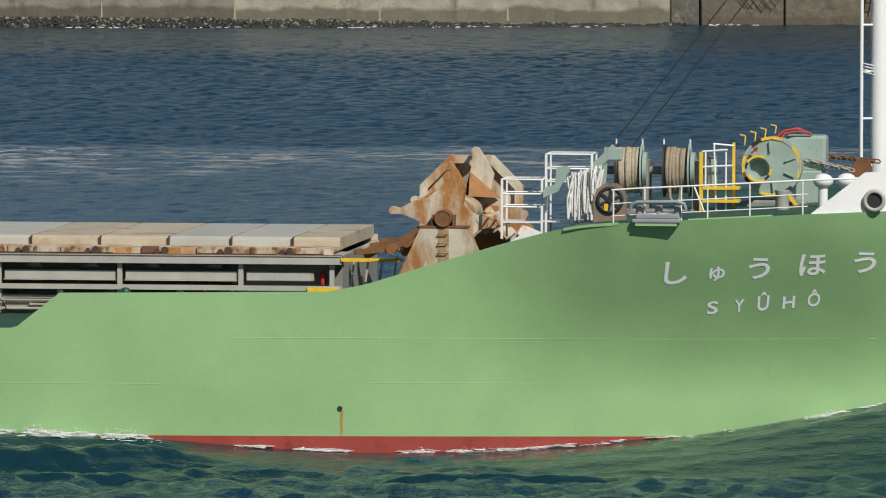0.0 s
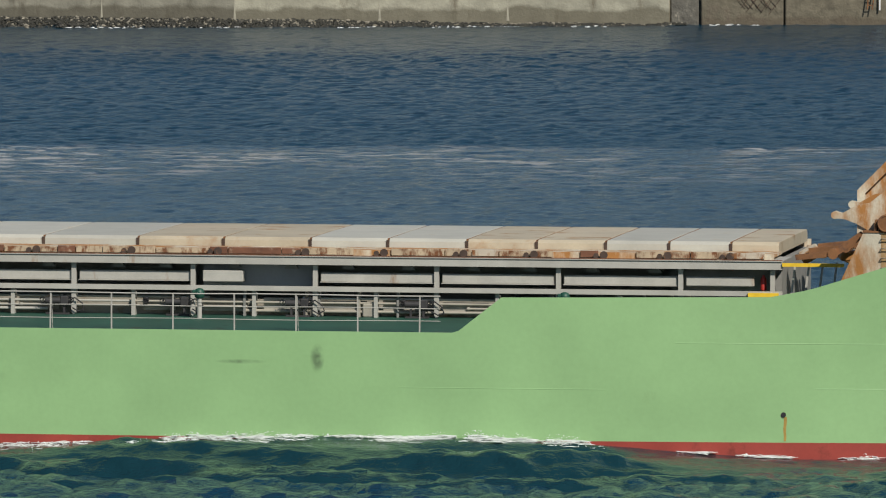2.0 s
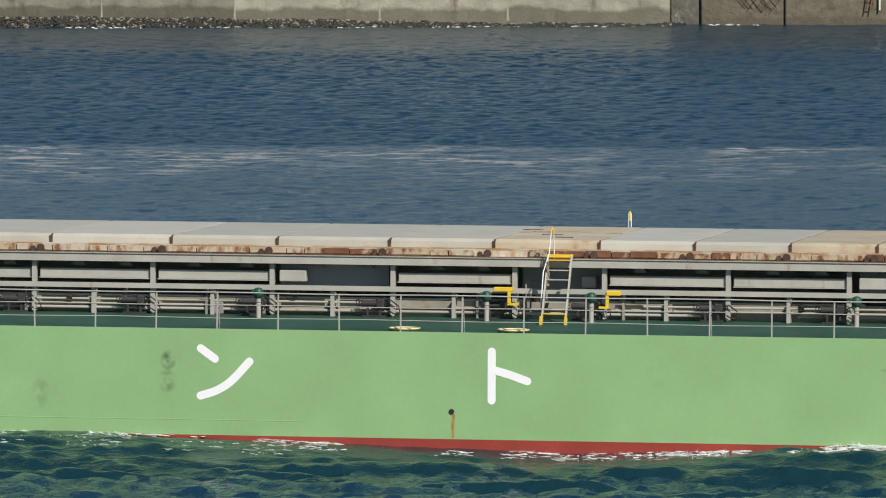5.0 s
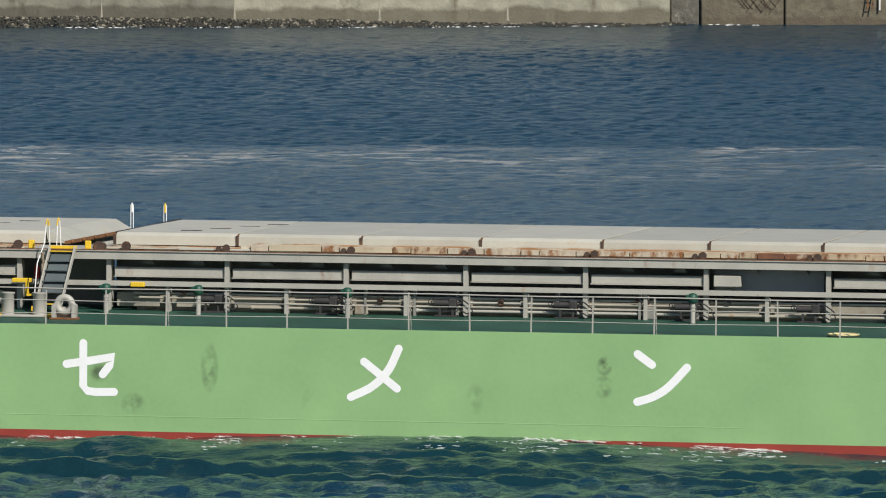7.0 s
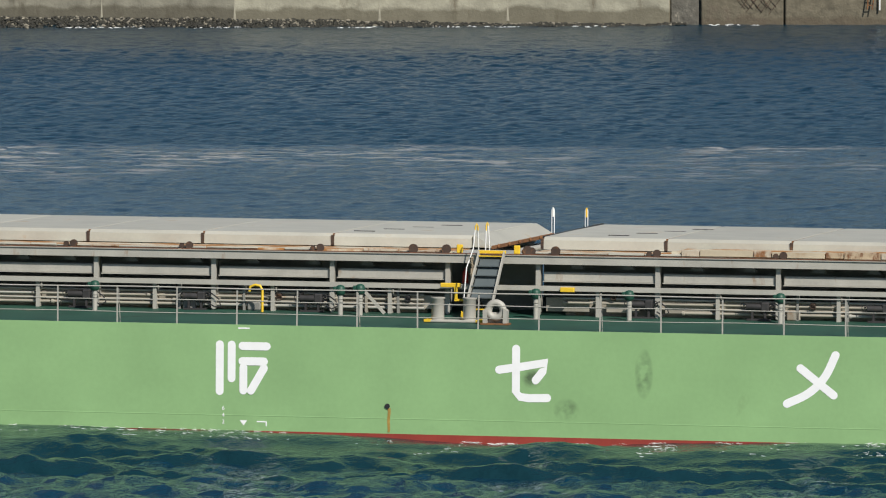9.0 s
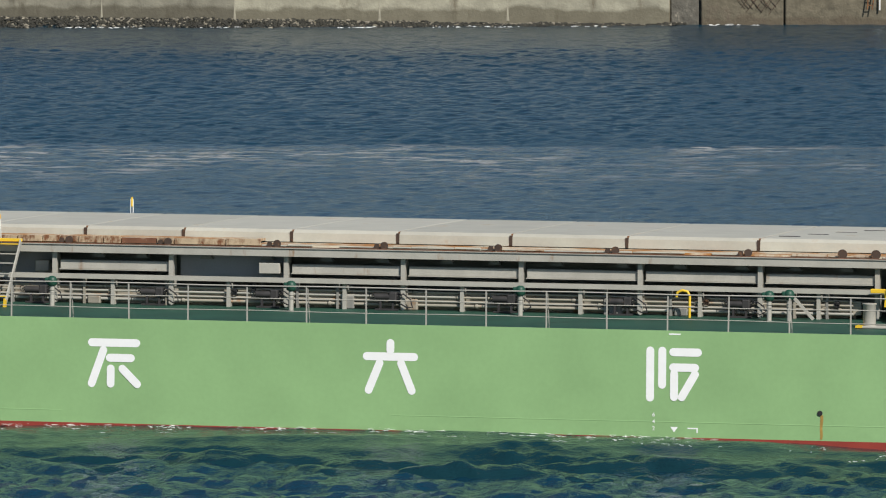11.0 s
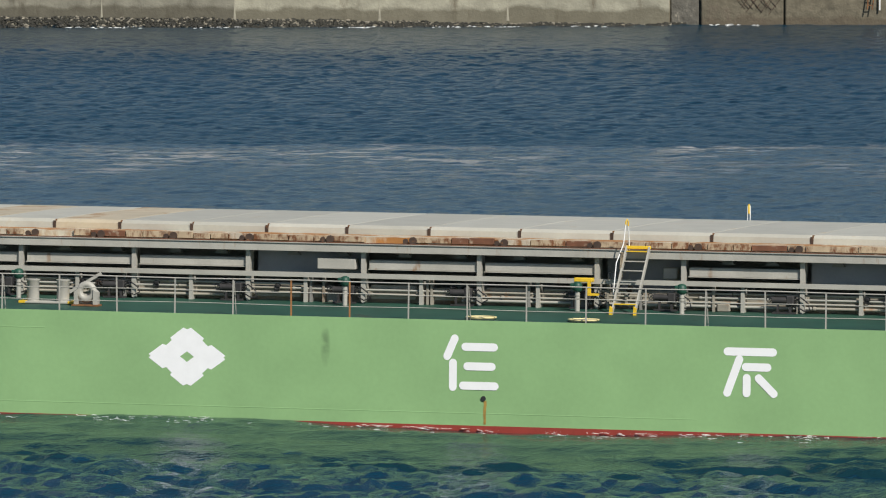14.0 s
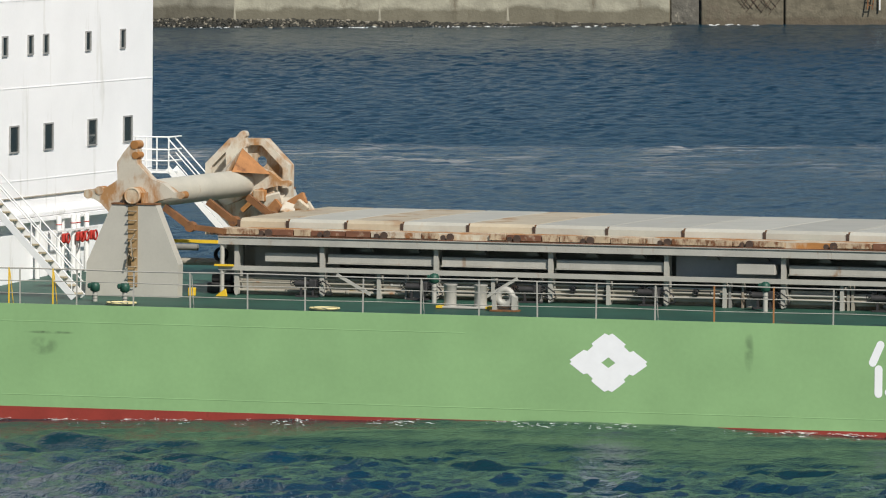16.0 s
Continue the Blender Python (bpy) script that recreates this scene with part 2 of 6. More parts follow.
def sea_material(name, own):
    """Choppy water. own: the pattern rides with the sheet, else it lies still in the place."""
    m = bpy.data.materials.new(name)
    m.use_nodes = True
    n, l = m.node_tree.nodes, m.node_tree.links
    p = n["Principled BSDF"]
    p.inputs["IOR"].default_value = 1.33
    p.inputs["Specular IOR Level"].default_value = 0.4 if own else 0.5
    p.inputs["Roughness"].default_value = 0.07
    co = n.new("ShaderNodeTexCoord").outputs["Object"] if own else n.new("ShaderNodeNewGeometry").outputs["Position"]

    def noise_at(scale, detail, stretch=(1, 1, 1), rough=0.55):
        mp = n.new("ShaderNodeMapping")
        mp.inputs["Scale"].default_value = stretch
        l.new(co, mp.inputs["Vector"])
        t = n.new("ShaderNodeTexNoise")
        t.inputs["Scale"].default_value, t.inputs["Detail"].default_value, t.inputs["Roughness"].default_value = scale, detail, rough
        l.new(mp.outputs[0], t.inputs["Vector"])
        return t.outputs[0]

    def remap(v, a, b, c, d):
        r = n.new("ShaderNodeMapRange")
        for k, x in zip(("From Min", "From Max", "To Min", "To Max"), (a, b, c, d)):
            r.inputs[k].default_value = x
        l.new(v, r.inputs["Value"])
        return r.outputs[0]

    def mul_add(v, k, w):
        q = n.new("ShaderNodeMath")
        q.operation = 'MULTIPLY_ADD'
        l.new(v, q.inputs[0])
        for i, x in ((1, k), (2, w)):
            if isinstance(x, (int, float)):
                q.inputs[i].default_value = x
            else:
                l.new(x, q.inputs[i])
        return q.outputs[0]
    mx = n.new("ShaderNodeMix")
    mx.data_type = 'RGBA'
    mx.inputs["A"].default_value = (0.003, 0.029, 0.050, 1) if own else (0.005, 0.028, 0.036, 1)
    mx.inputs["B"].default_value = (0.004, 0.036, 0.066, 1) if own else (0.007, 0.034, 0.046, 1)
    l.new(noise_at(0.05, 3), mx.inputs["Factor"])
    col = mx.outputs["Result"]
    if own:
        # tide line: light on ripple crests painted as thin pale streaks, broad and broken
        sep = n.new("ShaderNodeSeparateXYZ")
        l.new(co, sep.inputs[0])
        warp = mul_add(noise_at(0.06, 3, (0.6, 1, 1)), 12.0, mul_add(sep.outputs[1], 1.0, 1.0))
        band = n.new("ShaderNodeMath")
        band.operation = 'MULTIPLY'
        l.new(remap(warp, 403.5, 405, 1, 0), band.inputs[0])
        l.new(remap(warp, 376, 402, 0, 1), band.inputs[1])
        lane = remap(noise_at(0.08, 2, (1, 0.6, 1)), 0.42, 0.58, 0.05, 1.0)
        st0 = remap(noise_at(1.0, 5, (0.34, 1.0, 1), 0.6), 0.525, 0.56, 0, 0.8)
        stm = n.new("ShaderNodeMath")
        stm.operation = 'MULTIPLY'
        l.new(lane, stm.inputs[0])
        l.new(st0, stm.inputs[1])
        st = stm.outputs[0]
        f = n.new("ShaderNodeMath")
        f.operation = 'MULTIPLY'
        l.new(band.outputs[0], f.inputs[0])
        l.new(st, f.inputs[1])
        m2 = n.new("ShaderNodeMix")
        m2.data_type = 'RGBA'
        l.new(f.outputs[0], m2.inputs["Factor"])
        l.new(col, m2.inputs["A"])
        m2.inputs["B"].default_value = (0.56, 0.51, 0.44, 1)
        col = m2.outputs["Result"]
    l.new(col, p.inputs["Base Color"])
    h = mul_add(noise_at(1.1, 2), 0.030, 0.0)
    if own:
        # short-crested ripples, narrow across and long in depth
        h = mul_add(noise_at(2.8, 3, (1, 0.3, 1), 0.6), 0.09, h)
        h = mul_add(noise_at(0.8, 2, (1, 0.4, 1)), 0.06, h)
    h = mul_add(noise_at(3.0, 4, rough=0.6), 0.075, h)
    h = mul_add(noise_at(8.5, 3), 0.034, h)
    gust = remap(noise_at(1.0, 3, (0.02, 0.05, 1)), 0.35, 0.65, 0.75, 1.2)
    if own:
        # calmer water on the near side of the tide line, ruffled beyond it
        calm = n.new("ShaderNodeMath")
        calm.operation = 'MAXIMUM'
        l.new(remap(warp, 403.5, 405.5, 0, 1), calm.inputs[0])
        l.new(remap(warp, 318, 352, 1, 0), calm.inputs[1])
        lee = n.new("ShaderNodeMath")
        lee.operation = 'MULTIPLY'
        l.new(calm.outputs[0], lee.inputs[0])
        l.new(remap(warp, 477, 484, 1, 0.3), lee.inputs[1])
        gm = n.new("ShaderNodeMath")
        gm.operation = 'MULTIPLY'
        l.new(gust, gm.inputs[0])
        l.new(remap(lee.outputs[0], 0, 1, 0.55, 1.4), gm.inputs[1])
        near = n.new("ShaderNodeMath")
        near.operation = 'MULTIPLY'
        l.new(gm.outputs[0], near.inputs[0])
        l.new(remap(warp, 262, 330, 0.75, 1.0), near.inputs[1])
        gust = near.outputs[0]
        # distant ripples too fine to tell apart act as roughness
        rg = n.new("ShaderNodeMath")
        rg.operation = 'MULTIPLY'
        l.new(remap(lee.outputs[0], 0, 1, 0.13, 0.20), rg.inputs[0])
        l.new(remap(warp, 268, 330, 0.42, 1.0), rg.inputs[1])
        l.new(rg.outputs[0], p.inputs["Roughness"])
    else:
        # smooth in the hull's lee, short steep chop beyond it
        at = n.new("ShaderNodeAttribute")
        at.attribute_name = "chop"
        big = mul_add(noise_at(0.5, 2, (0.4, 1, 1), 0.5), 0.10, mul_add(noise_at(1.2, 3, (0.4, 1, 1)), 0.07, 0.0))
        bm_ = n.new("ShaderNodeMath")
        bm_.operation = 'MULTIPLY'
        l.new(big, bm_.inputs[0])
        l.new(at.outputs["Fac"], bm_.inputs[1])
        h = mul_add(h, 0.75, mul_add(noise_at(1.7, 3, (0.45, 1.0, 1)), 0.055, bm_.outputs[0]))
        gm = n.new("ShaderNodeMath")
        gm.operation = 'MULTIPLY'
        l.new(gust, gm.inputs[0])
        l.new(remap(at.outputs["Fac"], 0, 1, 0.85, 1.25), gm.inputs[1])
        gust = gm.outputs[0]
    hh = n.new("ShaderNodeMath")
    hh.operation = 'MULTIPLY'
    l.new(h, hh.inputs[0])
    l.new(gust, hh.inputs[1])
    b = n.new("ShaderNodeBump")
    b.inputs["Strength"].default_value, b.inputs["Distance"].default_value = 1.0, 1.0
    l.new(hh.outputs[0], b.inputs["Height"])
    l.new(b.outputs[0], p.inputs["Normal"])
    return m


M_SEA = sea_material("sea_water", True)
M_WASH = sea_material("hull_water", False)

# ================= sea: one sheet to the horizon =================
SEA_Z = -0.52


def axis_steps(fine0, fine1, step, far0, far1):
    mid = list(np.arange(fine0, fine1 + step / 2, step))
    out0, out1, d = [], [], step
    x = fine0
    while x > far0:
        d *= 1.6
        x -= d
        out0.append(x)
    d, x = step, fine1
    while x < far1:
        d *= 1.6
        x += d
        out1.append(x)
    return np.array(out0[::-1] + mid + out1)


def build_sea():
    xs = axis_steps(-30, 30, 0.24, -2500, 2500)
    ys = axis_steps(232, 504, 0.30, -1500, 3500)
    X, Y = np.meshgrid(xs, ys)
    rng = np.random.RandomState(5)
    Z = np.zeros_like(X)
    near = np.clip((300 - Y) / 40, 0, 1)
    calm = 1 - 0.3 * np.clip((Y - 335) / 15, 0, 1) * np.clip((399 - Y) / 3, 0, 1) - 0.2 * np.clip((Y - 474) / 6, 0, 1)
    for k in range(64):
        lam = 0.5 * (6.0 / 0.5) ** rng.rand() ** 1.3
        th = rng.normal(1.4, 1.0)
        amp = 0.0036 * lam ** 0.85 * (1.25 * calm + 1.3 * near if lam < 2.0 else 0.22 * calm + 1.15 * near)
        kk = 2 * math.pi / lam
        ph = kk * (X * math.cos(th) + Y * math.sin(th)) + rng.rand() * 6.283
        s = np.sin(ph)
        Z += amp * (s + 0.25 * np.cos(2 * ph))
    fade = np.clip((60 - np.abs(X)) / 25, 0, 1) * np.clip((Y - 200) / 30, 0, 1) * np.clip((525 - Y) / 25, 0, 1)
    Z *= fade
    ny, nx = X.shape
    me = bpy.data.meshes.new("sea")
    verts = np.stack([X, Y, Z], -1).reshape(-1, 3)
    i = np.arange(ny * nx).reshape(ny, nx)
    quads = np.stack([i[:-1, :-1], i[:-1, 1:], i[1:, 1:], i[1:, :-1]], -1).reshape(-1, 4)
    me.vertices.add(len(verts))
    me.vertices.foreach_set("co", verts.ravel())
    me.loops.add(quads.size)
    me.loops.foreach_set("vertex_index", quads.ravel())
    me.polygons.add(len(quads))
    me.polygons.foreach_set("loop_start", np.arange(0, quads.size, 4))
    me.polygons.foreach_set("use_smooth", np.ones(len(quads), bool))
    me.materials.append(M_SEA)
    me.update(calc_edges=True)
    ob = new("water", me)
    ob.location = (0, 0, SEA_Z)
    return tagged(ob, "dark blue-green choppy strait water", "water", kind="structure")


sea = build_sea()

# ================= far shore =================
WALL_Y = 502.0


def build_shore():
    wall = new("wall_sea", Build().box(-400, 400, WALL_Y + 0.25, WALL_Y + 2.2, -3, 5.4).mesh("wall_sea", M_OLDCONC))
    tagged(wall, "long weathered concrete sea wall on the far shore", "sea wall", kind="structure")
    # facing blocks between the joints
    edges = [-62, -54.6, -47.4, -40, -33.0, -26.2, -18.97, -11.58, -3.52, 3.60, 12.6]
    for a, b in zip(edges[:-1], edges[1:]):
        bl = Build().box(a + 0.012, b - 0.012, WALL_Y, WALL_Y + 0.26, -2.0, 5.3, 0.012)
        part("wall_block", bl, M_CONC2 if a < -18.9 else M_CONC, wall)
    e2 = [12.6, 14.3, 18.97, 25.6, 31.9, 39.0, 46.5, 54]
    for k, (a, b) in enumerate(zip(e2[:-1], e2[1:])):
        bl = Build().box(a + 0.05, b - 0.05, WALL_Y - 0.1 + 0.25 * (k == 0), WALL_Y + 0.28, -2.0, 5.1 - 0.3 * (k % 2), 0.06)
        part("wall_block", bl, M_OLDCONC if k else M_BROKEN, wall)
    # added hill, out of view: gives the water something dark to reflect
    hill = Build()
    hx = np.linspace(-700, 700, 60)
    rows = []
    for yy, zz in ((504, 4.2), (540, 4.6), (620, 8), (760, 24), (900, 42), (1100, 48)):
        rows.append([(x, yy, zz + (zz > 6) * 6 * noise.noise(Vector((x * 0.006, yy * 0.01, 0)))) for x in hx])
    hill.loft(rows, caps=False, smooth=True, closed=False)
    h = new("ground_unseen_hill", hill.mesh("ground_unseen_hill", M_EARTH))
    tagged(h, "added unseen dark hill that darkens reflections in the water", "hillside", kind="structure")


def tide_mark(m, edge, ground):
    """A ragged weed and tide stain along the foot of the concrete."""
    n, l = m.node_tree.nodes, m.node_tree.links
    p = n["Principled BSDF"]
    src = p.inputs["Base Color"].links[0].from_socket
    tc = n.new("ShaderNodeTexCoord")
    sep = n.new("ShaderNodeSeparateXYZ")
    l.new(tc.outputs["Object"], sep.inputs[0])
    ns = n.new("ShaderNodeTexNoise")
    ns.inputs["Scale"].default_value, ns.inputs["Detail"].default_value = 0.7, 7
    l.new(tc.outputs["Object"], ns.inputs["Vector"])
    k = n.new("ShaderNodeMath")
    k.operation = 'MULTIPLY_ADD'
    l.new(ns.outputs[0], k.inputs[0])
    k.inputs[1].default_value = 0.9
    l.new(sep.outputs[2], k.inputs[2])
    r = n.new("ShaderNodeMapRange")
    for key, v in zip(("From Min", "From Max", "To Min", "To Max"), (edge - 0.1, edge + 0.1, 0.72, 0.0)):
        r.inputs[key].default_value = v
    l.new(k.outputs[0], r.inputs["Value"])
    mx = n.new("ShaderNodeMix")
    mx.data_type = 'RGBA'
    l.new(r.outputs[0], mx.inputs["Factor"])
    l.new(src, mx.inputs["A"])
    mx.inputs["B"].default_value = ground
    l.new(mx.outputs["Result"], p.inputs["Base Color"])


tide_mark(M_CONC, 0.82, (0.10, 0.088, 0.058, 1))
tide_mark(M_CONC2, 0.95, (0.075, 0.066, 0.045, 1))
tide_mark(M_OLDCONC, 0.32, (0.10, 0.08, 0.055, 1))
build_shore()

# ================= the ship =================
# ship space: x forward, y inboard from the starboard side, z up from the boot line
BEAM = 24.0
DECK = 3.12
ship = new("cargo_ship")
tagged(ship, "long green bulk cargo ship with rusty roll-up hatch covers", "ship")

TOP_X = [-95, 39.55, 39.75, 40.98, 48.7, 49.8, 50.8, 52.4, 53.9, 55.2, 56.2, 57.6, 62.8, 65, 80]
TOP_Z = [3.14, 3.14, 3.2, 4.17, 4.24, 4.45, 4.76, 5.25, 5.70, 6.05, 6.23, 6.34, 6.60, 6.68, 7.3]


def top_z(x):
    return float(np.interp(x, TOP_X, TOP_Z))


def deck_z(y):
    """The cambered main deck."""
    return DECK + 0.028 * min(y, BEAM - y)


def side_y(x, z):
    """How far the starboard shell lies inboard of the flat side."""
    base = 6.0 * max(0.0, (x - 40.0) / 36.0) ** 1.7 + 6.0 * max(0.0, (x - 63.0) / 13.0) ** 2
    f = min(1.0, max(0.0, (x - 46.0) / 15.0))
    flare = 2.3 * f * f * (3 - 2 * f) * min(1.0, max(0.0, base * 0.6))
    g = min(1.0, max(0.0, (z - 1.2) / 5.6))
    return min(11.9, base - flare * g * g * (2.2 - 1.2 * g))


def build_hull():
    b = Build()
    xs = sorted(set(list(np.concatenate([np.arange(-95.0, 36, 1.5), np.arange(36, 76.1, 0.4)])) + [39.55, 39.75, 40.98, 48.7]))
    fr = np.linspace(0, 1, 25)
    rows = []
    for x in xs:
        t = top_z(x)
        rows.append([(x, side_y(x, 0.06 + (t - 0.06) * f), 0.06 + (t - 0.06) * f) for f in fr])
    b.loft(rows, caps=False, smooth=True, closed=False)
    # inner face and cap of the bulwark and sheer strake
    cap = []
    for x in xs:
        t = top_z(x)
        y = side_y(x, t)
        cap.append([(x, y, t), (x, y + 0.06, t)] + [(x, side_y(x, z) + 0.06, z) for z in np.linspace(t - 0.1, DECK - 0.4, 8)])
    b.loft(cap, caps=False, closed=False)
    # port side and ends
    rows = [[(x, BEAM - side_y(x, z), z) for z in (0.06, 1.5, 2.9, top_z(x) - 0.5 if x > 55.4 else 3.1)] for x in xs]
    b.loft([r[::-1] for r in rows], caps=False, smooth=True, closed=False)
    b.box(-95.05, -95, 0, BEAM, -2, 3.1)
    hull = part("hull", b, M_HULL, ship, "light green painted steel hull side")
    r = Build()
    rows = [[(x, side_y(x, max(z, 0)) + 0.0, z) for z in (-3.0, -1.0, 0.06)] for x in xs]
    r.loft(rows, caps=False, smooth=True, closed=False)
    rows = [[(x, BEAM - side_y(x, 0), z) for z in (0.06, -3.0)] for x in xs]
    r.loft(rows, caps=False, smooth=True, closed=False)
    part("underwater_hull", r, M_BOOT, ship, "red antifouling paint below the boot line")
    d = Build()
    dx = np.arange(-95, 55.1, 1.5)
    d.loft([[(x, side_y(x, 3.1) + 0.07, DECK - 0.2), (x, side_y(x, 3.1) + 0.07, DECK), (x, 12, deck_z(12)), (x, BEAM - side_y(x, 3.1) - 0.07, DECK), (x, BEAM - side_y(x, 3.1) - 0.07, DECK - 0.2)] for x in dx])
    part("main_deck", d, M_DECK, ship, "dark green painted deck")
    fd = Build()
    fx = np.linspace(55.6, 75.5, 24)
    fd.loft([[(x, side_y(x, 6) + 0.07, top_z(x) - 0.03), (x, 12, top_z(x) + 0.2), (x, BEAM - side_y(x, 6) - 0.07, top_z(x) - 0.03), (x, 12, top_z(x) - 0.3)] for x in fx])
    fd.box(55.5, 55.65, 1.6, BEAM - 1.6, DECK, 6.1)
    part("forecastle_deck", fd, M_DECK, ship)
    return hull


hull = build_hull()


def build_railing():
    b = Build()
    x0, x1 = -69.0, 39.2
    for z, r in ((4.18, 0.022), (3.82, 0.015), (3.45, 0.013)):
        xs = np.linspace(x0, x1, 61)
        b.tube([(x, 0.13 + 0.008 * math.sin(x * 1.7 + z), z + 0.012 * math.sin(x * 0.9 + 5 * z)) for x in xs], r, 6)
    rail = part("railing", b, M_GREY, ship, "grey three-bar deck railing")
    s = Build().box(-0.021, 0.021, -0.012, 0.012, 0, 1.06).mesh("stanchion", M_GREY)
    brace = Build().beam((0.03, 0.36, 0), (0.03, 0.15, 1.0), 0.022, 0.022).mesh("rail_brace", M_GREY)
    s_rust = Build().box(-0.023, 0.023, -0.012, 0.012, 0, 1.06).mesh("stanchion", M_RUSTORANGE)
    for k in range(60):
        x = 38.6 - 1.8 * k
        part("stanchion", s_rust if k in (44, 45) else s, None, rail, m=pose(x, 0.13, DECK, random.uniform(-1.5, 1.5), random.uniform(-1, 1), 0))
        if k % 4 == 2:
            part("rail_brace", brace, None, rail, m=pose(x, 0, DECK))
    return rail


build_railing()

# pillars that carry the girder beside the coaming
PILLARS = [48.3, 45.6, 42.0, 38.4, 34.8, 31.16, 27.6, 23.94, 21.28, 17.65, 14.03, 10.44, 6.86, 3.26, -0.34, -3.93, -6.66, -10.17, -13.79, -17.4, -21.0, -24.6, -28.16, -31.79, -34.45, -38.09, -41.7, -45.32, -48.93, -52.53, -56.14, -58.86]
GAPS = ((23.94, 21.28), (-3.93, -6.66), (-31.79, -34.45))


def build_rack():
    b = Build()
    b.box(-59.4, 48.6, 4.9, 5.05, 4.80, 5.03)
    part("girder_flange", Build().box(-59.4, 48.6, 4.86, 7.6, 5.035, 5.06), M_GREY, ship, "grey flange plate on the girder")
    part("rust_edge", Build().box(-59.4, 48.6, 4.875, 4.96, 5.062, 5.085), M_RUSTRED, ship, "thin red-brown rusted edge bar of the girder")
    rack = part("coaming_girder", b, M_GIRDER, ship, "light grey steel girder with rust runs")
    part("lower_girder", Build().box(-59.4, 48.6, 4.92, 5.04, 4.02, 4.165), M_GREY, ship, "light grey lower steel girder")
    tall = Build()
    dz = deck_z(5)
    tall.prism([(-0.07, dz + 0.13), (-0.055, dz + 0.04), (0, dz), (0.055, dz + 0.04), (0.07, dz + 0.13), (0.07, 4.82), (-0.07, 4.82)], "y", 5.06, 5.2)
    tall.box(-0.02, 0.02, 5.2, 5.6, dz + 0.1, 4.79)
    tm = tall.mesh("pillar", M_GREY)
    for x in PILLARS:
        part("pillar", tm, None, rack, m=pose(x, 0, 0))
    short = Build().box(-0.055, 0.055, 5.06, 5.12, deck_z(5), 4.01)
    short.box(0.02, 0.05, 5.12, 5.4, deck_z(5), 3.95)
    sm = short.mesh("short_pillar", M_GREY)
    for a, c in zip(PILLARS[:-1], PILLARS[1:]):
        if a - c > 3.2:
            part("short_pillar", sm, None, rack, m=pose((a + c) / 2, 0, 0))
    return rack


build_rack()


